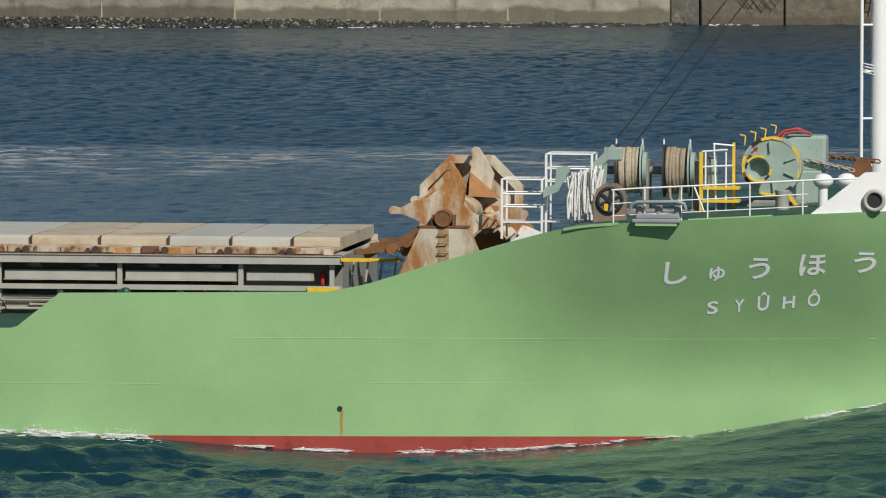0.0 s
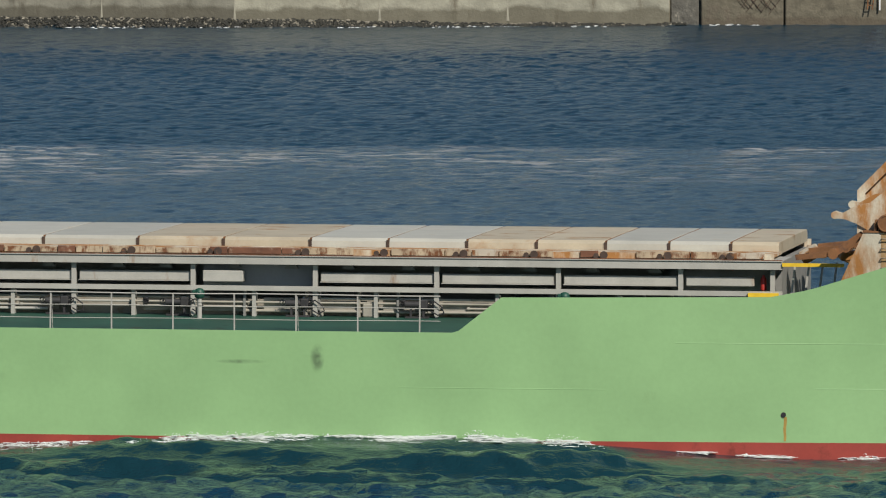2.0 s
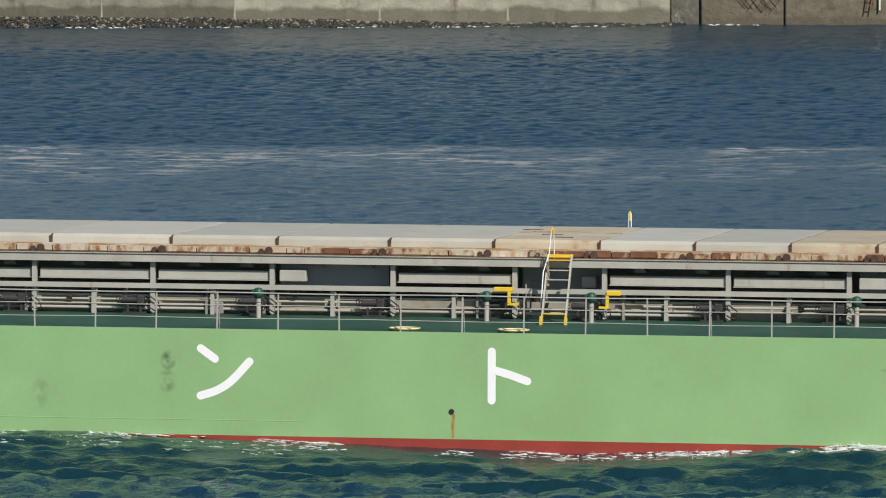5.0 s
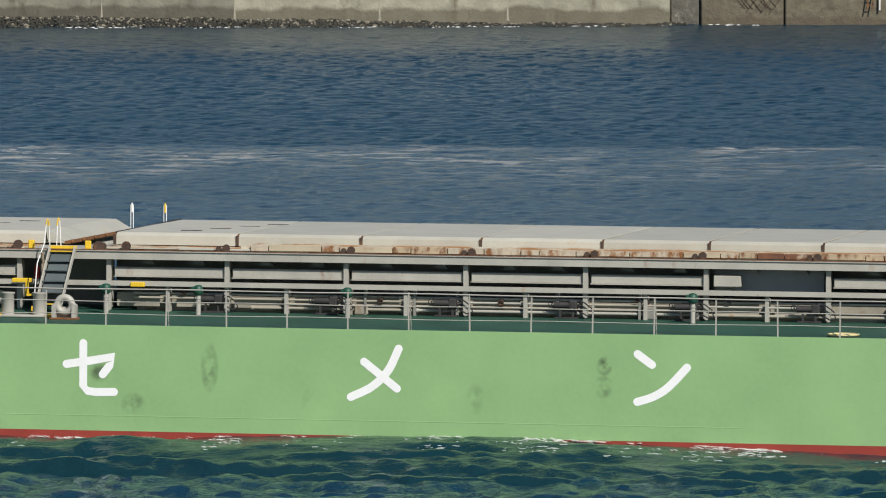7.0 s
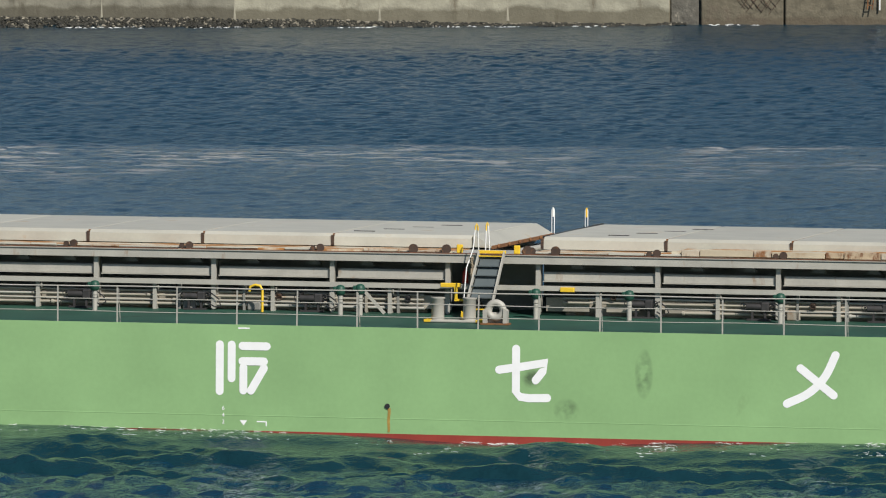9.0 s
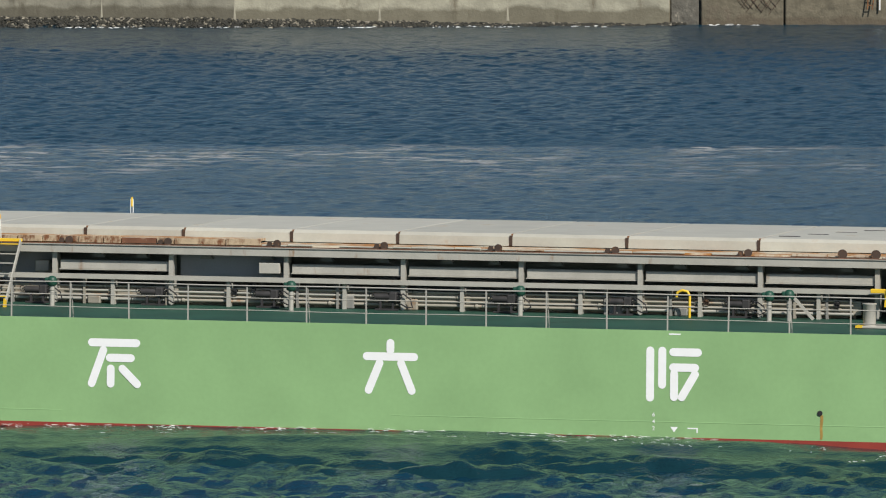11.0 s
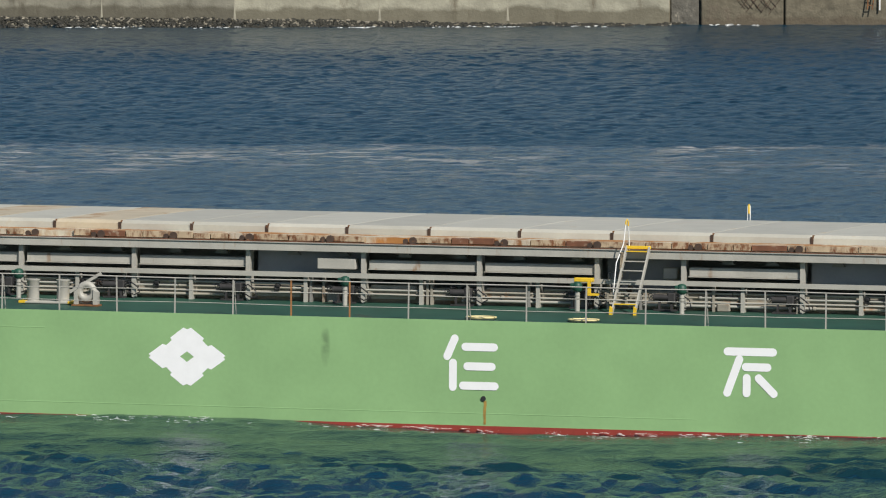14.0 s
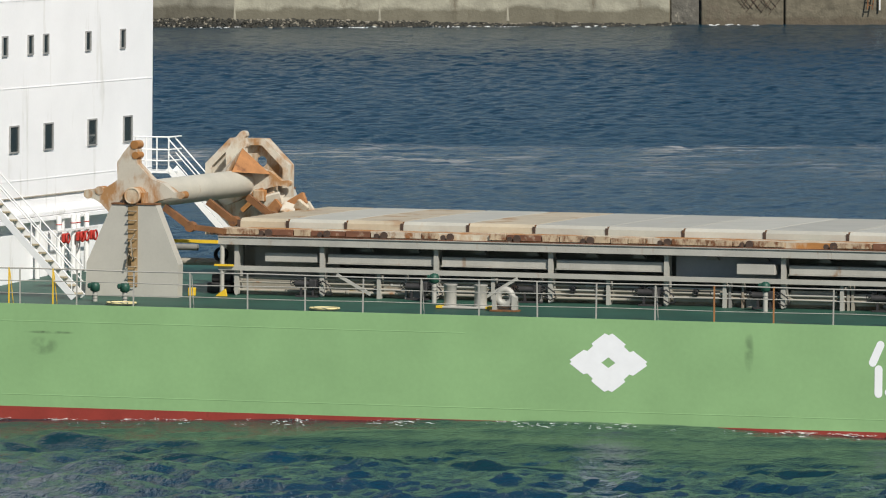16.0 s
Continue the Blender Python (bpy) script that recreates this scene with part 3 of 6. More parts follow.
def build_coaming():
    spans = ((-4.35, 48.3), (-60.0, -6.6))
    # coaming plates take the grey that has the girder's shade painted in
    c = part("hatch_coaming", Build().box(*spans[0], 7.75, 7.95, DECK, 4.92), M_DARKGREY, ship, "hatch coaming, its grey darkened for the shade under the girder")
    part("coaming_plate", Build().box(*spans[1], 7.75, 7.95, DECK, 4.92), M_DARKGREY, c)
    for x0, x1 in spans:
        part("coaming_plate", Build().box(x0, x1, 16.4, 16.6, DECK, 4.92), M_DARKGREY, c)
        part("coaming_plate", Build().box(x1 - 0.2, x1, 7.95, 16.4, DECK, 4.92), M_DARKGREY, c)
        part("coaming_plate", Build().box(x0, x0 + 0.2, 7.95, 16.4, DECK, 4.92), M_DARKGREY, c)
    # long boxes under the girder
    for k, (a, d) in enumerate(zip(PILLARS[:-1], PILLARS[1:])):
        if a - d > 3.2 and k not in (4, 9, 21, 26):
            part("stiffener", Build().box(d + 0.15, a - 0.09, 5.16, 5.46, 4.29, 4.565, 0.02).box(d + 0.13, a - 0.07, 5.13, 5.17, 4.275, 4.30), M_GIRDER, c)
    for x0, x1 in ((45.75, 47.75), (-58.0, -56.3)):
        part("stiffener", Build().box(x0, x1, 5.16, 5.46, 4.29, 4.565, 0.02), M_GIRDER, c)
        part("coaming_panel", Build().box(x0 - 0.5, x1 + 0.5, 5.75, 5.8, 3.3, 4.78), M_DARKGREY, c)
    for k in range(5):
        part("end_stay", Build().beam((48.75 + 0.36 * k, 5.2 + 0.5 * k, 3.4), (48.95 + 0.36 * k, 5.2 + 0.5 * k, 4.95), 0.06, 0.06), M_GREY, c)
    for x0, x1, x2 in ((32.7, 34.6, 31.45), (15.1, 17.4, 14.25), (-27.95, -25.5, -24.8), (-45.1, -43.2, -41.95)):
        part("coaming_panel", Build().box(min(x0, x2) - 0.05, max(x1, x2) + 0.05, 5.55, 5.7, 4.0, 4.79), M_MIDGREY, c, "plain grey coaming panel")
        part("stiffener", Build().box(min(x1, x0, x2) if x2 < x0 else x1 + 0.05, x0 - 0.05 if x2 < x0 else x2, 5.07, 5.4, 4.27, 4.60, 0.02), M_GREY, c)
    # rim of short rusty cleat plates with dark seals between
    rim = Build()
    for x0, x1, top in ((0.0, 48.3, 5.235), (-4.35, -0.01, 5.115), (-25.99, -6.6, 5.115), (-60.0, -26.0, 5.235)):
        rim.box(x0, x1, 5.42, 5.5, 5.062, top)
        rim.box(x0, x1, 5.5, 7.79, top - 0.11 if top > 5.2 else 5.065, top - 0.04)
    for x0, x1 in ((-4.35, 48.3), (-60.0, -6.6)):
        rim.box(x0, x1, 16.6, 16.75, 4.88, 5.16)
    r = part("coaming_rim", rim, M_RUSTY, ship, "rust-streaked hatch coaming rim")
    rng = random.Random(4)
    for x0, x1 in ((-4.3, 48.2), (-59.9, -6.7)):
        x = x0
        while x < x1 - 0.3:
            w = min(rng.choice((0.55, 0.8, 1.1, 1.6)), x1 - x)
            if rng.random() < 0.92:
                plain = -26 < x < -0.5
                part("cleat_plate", Build().box(x + 0.015, x + w - 0.015, 5.32 + rng.uniform(0, .03), 5.415, 5.09 + rng.uniform(-.01, .01), (5.135 if plain else 5.265) + rng.uniform(-.02, .02), 0.008), rng.choice((M_PANEL, M_PANEL, M_PANEL, M_RIM) if plain else (M_RIM, M_RIM, M_PANEL2, M_RIM2) if -0.5 <= x < 15 else (M_RIM2, M_RIM2, M_RIM2, M_RUSTRED, M_RIM)), r)
            x += w


build_coaming()

FORE_J = [48.24, 46.78, 44.94, 43.06, 41.0, 38.92, 36.56, 34.23, 31.62, 29.04, 26.19, 23.34, 20.18, 17.04, 13.64, 10.42, 6.75, 3.12, -0.66, -4.42]
AFT_J = [-6.55, -10.83, -14.84, -18.4, -21.89, -25.19, -28.57, -31.65, -34.75, -37.63, -40.47, -43.06, -45.6, -48.0, -50.3, -52.4, -54.5, -56.3, -58.17, -59.74]


TAN = (48.24, 43.06, 41.0, 34.23, 31.62, 23.34, -50.3, -54.5, -58.17)


def build_cover(joints):
    beams = Build()
    for j in joints[1:-1]:
        beams.box(j - 0.033, j + 0.033, 7.99, 16.3, 5.1, 5.452)
    cover = part("hatch_cover", beams, M_RUST, ship, "roll-up hatch cover of linked cream panels")
    for a, b in zip(joints[:-1], joints[1:]):
        p = Build()
        x0, x1 = b + 0.035, a - 0.035
        rings = []
        for x, d in ((x0, 0.012), (x0 + 0.02, 0), (x1 - 0.02, 0), (x1, 0.012)):
            rings.append([(x, 7.80, 5.10), (x, 7.82, 5.37), (x, 7.97, 5.465 - d), (x, 12.15, 5.48 - d), (x, 16.33, 5.465 - d), (x, 16.44, 5.36), (x, 16.46, 5.10)])
        p.loft(rings)
        part("cover_panel", p, M_PANEL2 if a in TAN else M_PANEL, cover)
        # dark block that paints the shadow of the gap at the joint
        part("joint_gap_shade", Build().box(b - 0.045, b + 0.045, 7.785, 7.86, 5.11, 5.41), M_DARKRUST, cover)
        # rusty hinge roller at each joint
        part("hinge_roller", Build().tube([(b + 0.25, 5.24, 5.16), (b + 0.25, 5.31, 5.16)], 0.115, 14).tube([(b + 0.02, 5.24, 5.14), (b + 0.02, 5.31, 5.14)], 0.08, 10), M_DARKRUST, cover)
    return cover


build_cover(FORE_J)
build_cover(AFT_J)


# ================= lettering on the shell =================
def smooth_line(pts, n=6):
    """A curve through the points."""
    p = [Vector(q) for q in pts]
    p = [2 * p[0] - p[1]] + p + [2 * p[-1] - p[-2]]
    out = []
    for i in range(1, len(p) - 2):
        a, b, c, d = p[i - 1:i + 3]
        for k in range(n):
            t = k / n
            q = 0.5 * (2 * b + (c - a) * t + (2 * a - 5 * b + 4 * c - d) * t * t + (3 * b - a - 3 * c + d) * t ** 3)
            out.append((q.x, q.y))
    return out + [tuple(pts[-1])]


def stroke_glyph(strokes, x0, z0, w, h, pen, y_of, curved=False):
    """A brush-like character of round-ended strokes laid on the shell."""
    b = Build()
    for k, st in enumerate(strokes):
        if curved and len(st) > 2:
            st = smooth_line(st)
        pts = [(x0 + u * w, z0 + v * h) for u, v in st]
        out = []
        for i, (x, z) in enumerate(pts):
            a = pts[max(i - 1, 0)]
            c = pts[min(i + 1, len(pts) - 1)]
            d = Vector((c[0] - a[0], c[1] - a[1])).normalized()
            out.append((Vector((x, z)), d))
        left = [p + Vector((-d.y, d.x)) * pen for p, d in out]
        right = [p - Vector((-d.y, d.x)) * pen for p, d in out]
        n = 8
        p1, d1 = out[-1]
        p0, d0 = out[0]
        a1 = math.atan2(d1.x, -d1.y)
        a0 = math.atan2(-d0.x, d0.y)
        capend = [p1 + Vector((math.cos(a1 - math.pi * i / n), math.sin(a1 - math.pi * i / n))) * pen for i in range(1, n)]
        capbeg = [p0 + Vector((math.cos(a0 - math.pi * i / n), math.sin(a0 - math.pi * i / n))) * pen for i in range(1, n)]
        # quads along, then fans at both ends, each stroke at its own small lift
        off = 0.006 + 0.002 * k
        m = len(left)
        vs = [(p.x, y_of(p.x, p.y) - off, p.y) for p in left + right]
        b.add(vs, [(i, m + i, m + i + 1, i + 1) for i in range(m - 1)])
        for ring, s0, s1 in ((capend, left[-1], right[-1]), (capbeg, right[0], left[0])):
            loop = [s0] + ring + [s1]
            b.add([(p.x, y_of(p.x, p.y) - off, p.y) for p in loop], [tuple(range(len(loop)))])
    return b


def flat(x, z):
    return 0.0


GL = {
    "kana_to": [[(.12, .95), (.12, .06)], [(.14, .62), (.45, .53), (.76, .42)]],
    "kana_n": [[(.06, .93), (.32, .74)], [(.06, .06), (.35, .16), (.62, .34), (.95, .70)]],
    "kana_me": [[(.93, .95), (.74, .55), (.45, .25), (.06, .05)], [(.30, .70), (.90, .22)]],
    "kana_se": [[(.05, .56), (.5, .63), (.93, .71), (.85, .55), (.72, .38)], [(.36, .95), (.36, .16), (.44, .07), (.60, .05), (.93, .06)]],
    # painted company name, kept as plain bars
    "bars_a": [[(.08, .92), (.08, .06)], [(.3, .92), (.3, .3)], [(.5, .9), (.95, .9)], [(.5, .62), (.9, .62)], [(.52, .5), (.52, .08)], [(.9, .5), (.66, .08)]],
    "bars_b": [[(.06, .70), (.94, .70)], [(.30, .58), (.10, .08)], [(.70, .58), (.90, .08)], [(.5, .95), (.5, .82)]],
    "bars_c": [[(.08, .84), (.92, .84)], [(.3, .7), (.08, .08)], [(.42, .56), (.82, .56)], [(.44, .36), (.44, .08)], [(.66, .36), (.94, .08)]],
    "bars_d": [[(.2, .95), (.06, .62)], [(.17, .5), (.17, .05)], [(.4, .80), (.94, .80)], [(.44, .44), (.9, .44)], [(.36, .08), (.96, .08)]],
}
for name, x in (("kana_to", 21.3), ("kana_n", 12.85), ("kana_me", 4.43), ("kana_se", -4.02), ("bars_a", -12.40), ("bars_b", -20.84), ("bars_c", -29.22), ("bars_d", -37.66)):
    g = stroke_glyph(GL[name], x, 1.10, 1.62, 1.58, 0.118, flat, name in ("kana_to", "kana_n", "kana_me"))
    part("painted_character", g, M_LETTER, hull, "white painted character" if name.startswith("kana") else "white painted bars")


def build_emblem():
    """A white notched lozenge with a square hole."""
    b = Build()
    cx, cz, W, H = -45.57, 1.86, 1.19, 0.86
    off = -0.006
    q = []
    for sx, sz in ((1, 1), (-1, 1), (-1, -1), (1, -1)):
        pts = [(0.10, 1.0), (0.44, 0.64), (0.40, 0.56), (0.54, 0.38), (0.64, 0.42), (1.0, 0.06)]
        pts = pts if sx * sz > 0 else pts[::-1]
        if sx > 0 and sz > 0:
            pts = [(a, c) for a, c in pts]
        q.append([(cx + sx * a * W, off, cz + sz * c * H) for a, c in pts])
    # run round: right top, right bottom, left bottom, left top
    loop = q[0] + [(cx + 0.95 * W, off, cz)] + q[3] + [(cx, off, cz - 0.94 * H)] + q[2] + [(cx - 0.95 * W, off, cz)] + q[1] + [(cx, off, cz + 0.94 * H)]
    hole = []
    n = len(loop)
    for i in range(n):
        x, _, z = loop[i]
        d = abs((x - cx) / W) + abs((z - cz) / H)
        k = 0.18 / d
        hole.append((cx + (x - cx) * k, off, cz + (z - cz) * k))
    b.add(loop + hole, [(i, (i + 1) % n, n + (i + 1) % n, n + i) for i in range(n)])
    part("emblem", b, M_LETTER, hull, "white notched lozenge emblem")


build_emblem()


def name_glyph(ch, x0, x1, z0, z1, lean=0.12):
    cu = bpy.data.curves.new("name_letter", 'FONT')
    cu.body = ch
    cu.offset = 0.018
    cu.resolution_u = 4
    tmp = bpy.data.objects.new("tmp", cu)
    scene.collection.objects.link(tmp)
    bpy.context.view_layer.update()
    dg = bpy.context.evaluated_depsgraph_get()
    dg.update()
    me = bpy.data.meshes.new_from_object(tmp.evaluated_get(dg))
    bpy.data.objects.remove(tmp)
    me.materials.clear()
    if not me.vertices:
        return
    co = np.array([v.co for v in me.vertices])
    a, c = co.min(0), co.max(0)
    for v in me.vertices:
        u, w = (v.co.x - a[0]) / max(1e-6, c[0] - a[0]), (v.co.y - a[1]) / max(1e-6, c[1] - a[1])
        z = 0.05 + z0 + w * (z1 - z0) + 0.03 * u
        x = 0.12 + x0 + u * (x1 - x0) + lean * (w - 0.5) * (z1 - z0)
        v.co = (x, side_y(x, z) - 0.012, z)
    me.materials.append(M_LETTER)
    me.update()
    ob = new("name_letter", me)
    ob.parent = hull
    ob["label"] = "white painted letter of the ship's name"


for ch, x0, x1, z0, z1 in (("し", 58.36, 59.02, 4.46, 5.14), ("ゅ", 59.64, 60.09, 4.56, 4.98), ("う", 60.76, 61.38, 4.62, 5.26), ("ほ", 62.22, 62.98, 4.72, 5.36), ("う", 63.76, 64.40, 4.80, 5.42),
                           ("S", 59.54, 59.86, 3.58, 3.96), ("Y", 60.32, 60.6, 3.63, 4.01), ("Û", 60.99, 61.32, 3.68, 4.24), ("H", 61.70, 62.05, 3.74, 4.11), ("Ô", 62.42, 62.78, 3.80, 4.31)):
    name_glyph(ch, x0, x1, z0, z1)


def build_shell_fittings():
    streak = mat("rust_run", (0.36, 0.23, 0.055), 0.8, var=0.3, scale=6, stain=(0.22, 0.10, 0.03), stain_amt=0.4, stain_scale=5)
    for x in (49.09, 20.33, -7.25, -36.45):
        y = side_y(x, 0.85)
        b = Build().tube([(x, y - 0.03, 0.86), (x, y + 0.05, 0.86)], 0.075, 14)
        sc = part("scupper", b, M_BLACK, hull, "black scupper hole")
        b = Build()
        pts = [(x + 0.05 + 0.008 * math.sin(k * 1.3), 0.80 - 0.1 * k) for k in range(8)]
        b.loft([[(px - 0.045, side_y(px, z) - 0.007, z), (px + 0.045 - 0.003 * k, side_y(px, z) - 0.007, z)] for k, (px, z) in enumerate(pts)], caps=False, closed=False)
        part("rust_streak", b, streak, sc, "yellow rust run below the scupper")
    # load line marks and draught scale
    b = Build()
    b.add([(-11.66, -0.006, 0.36), (-11.44, -0.006, 0.36), (-11.55, -0.006, 0.2)], [(0, 2, 1)])
    part("load_line_mark", b, M_LETTER, hull, "small white load line marks")
    corner = Build().prism([(-11.15, 0.31), (-10.885, 0.31), (-10.885, 0.2), (-10.85, 0.2), (-10.85, 0.345), (-11.15, 0.345)], "y", -0.008, 0)
    part("load_line_mark", corner, M_LETTER, hull, "small white load line marks")
    part("load_line_mark", Build().box(-11.72, -11.38, -0.008, 0, 3.02, 3.06), M_LETTER, hull, "small white load line marks")
    for k, ch in enumerate("246"):
        cu = bpy.data.curves.new("draught_number", 'FONT')
        cu.body, cu.size, cu.extrude = ch, 0.17, 0.003
        cu.materials.append(M_LETTER)
        ob = new("draught_number", cu)
        ob.parent = hull
        ob.matrix_basis = pose(-12.2, -0.008, 0.25 + 0.2 * k, 90, 0, 0)
    # thin weld seams
    for z, x0, x1 in ((2.9, 46, 74), (1.6, 50, 56), (0.5, -20, 16), (0.42, -66, -30), (2.62, -66, -50), (1.55, 38, 44)):
        xs = np.linspace(x0, x1, 30)
        b = Build()
        b.loft([[(x, side_y(x, z) - 0.001, z - 0.016), (x, side_y(x, z) - 0.006, z), (x, side_y(x, z) - 0.001, z + 0.016)] for x in xs], caps=False, closed=False)
        part("weld_seam", b, M_HULL, hull)


build_shell_fittings()


# ================= deck fittings along the side =================
def mushroom_vent(x, y, z_top, head=0.145):
    z0 = deck_z(y)
    b = Build().tube([(0, 0, 0), (0, 0, z_top - z0 - 0.12)], 0.075, 10)
    v = part("mushroom_vent", b, M_GREY, ship, "grey vent pipe with a dark green gooseneck head", pose(x, y, z0))
    h = Build()
    top = z_top - z0
    h.loft([[(r * math.cos(a), r * math.sin(a), z) for a in [2 * math.pi * k / 12 for k in range(12)]] for r, z in ((head * .6, top - .2), (head, top - .16), (head * 1.05, top - .02), (head * .8, top + .07), (head * .3, top + .1))], smooth=True)
    h.box(-head * 1.5, -head * .6, -head * .7, head * .7, top - .1, top + .05, 0.03)
    part("vent_head", h, M_GREEN, v, "dark green vent head")
    b = Build()
    for k in (0.12, 0.2):
        b.torus((0, 0, top - 0.2 - k), (0, 0, 1), 0.078, 0.012, 12, 5)
    part("pipe_band", b, M_DARKGREY, v)


for x in (20.6, 23.7, 31.5, 3.5, 13.8, -3.8, -1.0, -17.2, -9.7, -9.1, -24.2, -31.6, -34.8, -42.0, -52.3, 42.3):
    mushroom_vent(x, 4.2, 4.02 if x not in (-9.1,) else 4.06)
for x in (-62.15, -61.2):
    mushroom_vent(x, 1.6, 3.62 + 0.04)


def mooring_bitts(x, y):
    z = deck_z(y)
    b = Build().box(-0.75, 0.9, -0.3, 0.3, 0.0, 0.07, 0.02)
    m = part("twin_bollard", b, M_GREY, ship, "pair of grey mooring bollards on a base plate", pose(x, y, z))
    for dx in (-0.45, 0.5):
        c = Build().tube([(dx, 0, 0.07), (dx, 0, 0.66), (dx, 0, 0.68), (dx, 0, 0.72)], 0.19, 18, radii=[0.19, 0.19, 0.215, 0.215])
        part("bollard", c, M_GREY, m)
    for dx in (-0.8, 0.75):
        part("base_edge", Build().box(dx, dx + 0.2, -0.31, 0.31, 0.015, 0.085), M_YELLOW, m, "yellow painted base edge")


def panama_lead(x, y):
    z = deck_z(y)
    b = Build()
    b.torus((0, 0, 0.42), (0, 1, 0), 0.22, 0.105, 24, 10)
    m = part("closed_fairlead", b, M_GREY, ship, "grey cast ring fairlead on a stand", pose(x, y, z))
    c = Build()
    c.prism([(-0.36, 0), (0.36, 0), (0.36, 0.3), (0.26, 0.36), (-0.26, 0.36), (-0.36, 0.3)], "y", 0.06, 0.16)
    c.prism([(-0.36, 0.02), (-0.24, 0.02), (-0.24, 0.5), (-0.36, 0.42)], "y", -0.14, 0.14)
    c.prism([(0.24, 0.02), (0.36, 0.02), (0.36, 0.42), (0.24, 0.5)], "y", -0.14, 0.14)
    part("fairlead_stand", c, M_GREY, m)
    part("fairlead_sill", Build().box(-0.42, 0.42, -0.2, 0.2, 0, 0.05), M_RUST, m)


for x in (-5.9, -50.8):
    mooring_bitts(x, 2.5)
for x in (-4.48, -49.35):
    panama_lead(x, 1.9)


def deck_hatch(x, y):
    z = deck_z(y)
    b = Build().tube([(0, 0, 0), (0, 0, 0.05)], 0.42, 24)
    m = part("manhole_coaming", b, M_GREY, ship, "low round manhole with a pale yellow rim", pose(x, y, z))
    part("manhole_rim", Build().torus((0, 0, 0.055), (0, 0, 1), 0.44, 0.03, 28, 6), mat("pale_yellow_rim", (0.7, 0.6, 0.3), 0.6, var=.2, scale=5), m)


for x in (18.8, 22.0, -36.76, -33.64, -61.0, -54.6):
    deck_hatch(x, 0.75)


def hatch_ladder(x, lean, wide=0.76, bars=1, backed=False):
    """Inclined access ladder up to the hatch top."""
    z0, z1 = deck_z(3.3), 5.12
    b = Build()
    for dx in (0, wide):
        b.beam((x + dx, 3.3, z0), (x + dx + lean, 4.75, z1 + 0.05), 0.05, 0.11)
    l = part("access_ladder", b, M_GREY, ship, "grey inclined ladder with yellow treads")
    if backed:
        part("ladder_plate", Build().add([(x + q + f * lean, 3.36 + 1.45 * f, z0 + (z1 - z0) * f) for f in (0.3, 0.93) for q in (0.06, wide - 0.06)] + [(x + q + f * lean, 3.39 + 1.45 * f, z0 + (z1 - z0) * f) for f in (0.3, 0.93) for q in (0.06, wide - 0.06)], [(0, 1, 3, 2), (4, 6, 7, 5), (0, 2, 6, 4), (1, 5, 7, 3), (2, 3, 7, 6), (0, 4, 5, 1)]), M_SLATE, l, "dark slate back plate of the ladder")
    for k, f in enumerate((0.16, 0.33, 0.5, 0.66, 0.80, 0.95)):
        part("tread", Build().box(x + f * lean, x + wide + f * lean, 3.3 + 1.45 * f - 0.08, 3.3 + 1.45 * f + 0.08, z0 + (z1 - z0) * f - 0.012, z0 + (z1 - z0) * f + 0.015), M_YELLOW if k in (0, 5) else M_SLATE if backed else M_GREY, l)
    for dx in (-0.02, wide + 0.01):
        part("ladder_shoe", Build().prism([(x + dx - 0.04, z0), (x + dx + 0.05, z0), (x + dx + 0.06, z0 + 0.2), (x + dx - 0.02, z0 + 0.26)], "y", 3.22, 3.30), M_YELLOW, l, "yellow ladder foot")
    # tall hand bar at the top
    b = Build()
    b.tube([(x - 0.12, 3.9, z0 + 0.55), (x - 0.09, 4.1, 4.7), (x + 0.02, 4.5, 5.25), (x + 0.06, 4.6, 5.9), (x + 0.09, 4.62, 5.96), (x + 0.115, 4.66, 5.9), (x + 0.12, 4.8, 5.0)], 0.018, 8)
    part("hand_bar", b, M_WHITE, l)
    b = Build().tube([(x + 0.055, 4.59, 5.78), (x + 0.06, 4.6, 5.9), (x + 0.09, 4.62, 5.97), (x + 0.115, 4.66, 5.9), (x + 0.116, 4.67, 5.78)], 0.024, 8)
    part("bar_tip", b, M_YELLOW, l, "yellow tip of the hand bar")
    b = Build()
    b.box(x + lean - 0.02, x + lean + wide + 0.04, 4.68, 4.76, z1 - 0.02, z1 + 0.07, 0.01)
    part("ladder_head", b, M_YELLOW, l, "yellow head bar of the ladder")
    if bars > 1:
        second_bar(l, x)
    rp = Build()
    rg = random.Random(int(x * 10))
    for k in range(5):
        rp.tube([(x + 0.02 + rg.uniform(-.04, .04), 4.3 + rg.uniform(-.1, .1), 5.0 - j * 0.12) for j in range(7)], 0.018, 6)
    part("hung_rope", rp, M_ROPE, l, "brown rope hung over the ladder")


def second_bar(l, x):
    b = Build().tube([(x + 0.28, 4.95, 5.06), (x + 0.27, 5.1, 5.9), (x + 0.30, 5.12, 5.99), (x + 0.33, 5.12, 5.9), (x + 0.37, 5.15, 5.06)], 0.018, 8)
    part("hand_bar", b, M_WHITE, l)
    b = Build().tube([(x + 0.272, 5.08, 5.75), (x + 0.27, 5.1, 5.9), (x + 0.30, 5.12, 6.0), (x + 0.33, 5.12, 5.9)], 0.024, 8)
    part("bar_tip", b, M_YELLOW, l, "yellow tip of the hand bar")


hatch_ladder(22.38, -0.05, 0.70)
hatch_ladder(-5.78, 0.15, 0.76, 2, True)
hatch_ladder(-33.50, 0.06, 0.70)


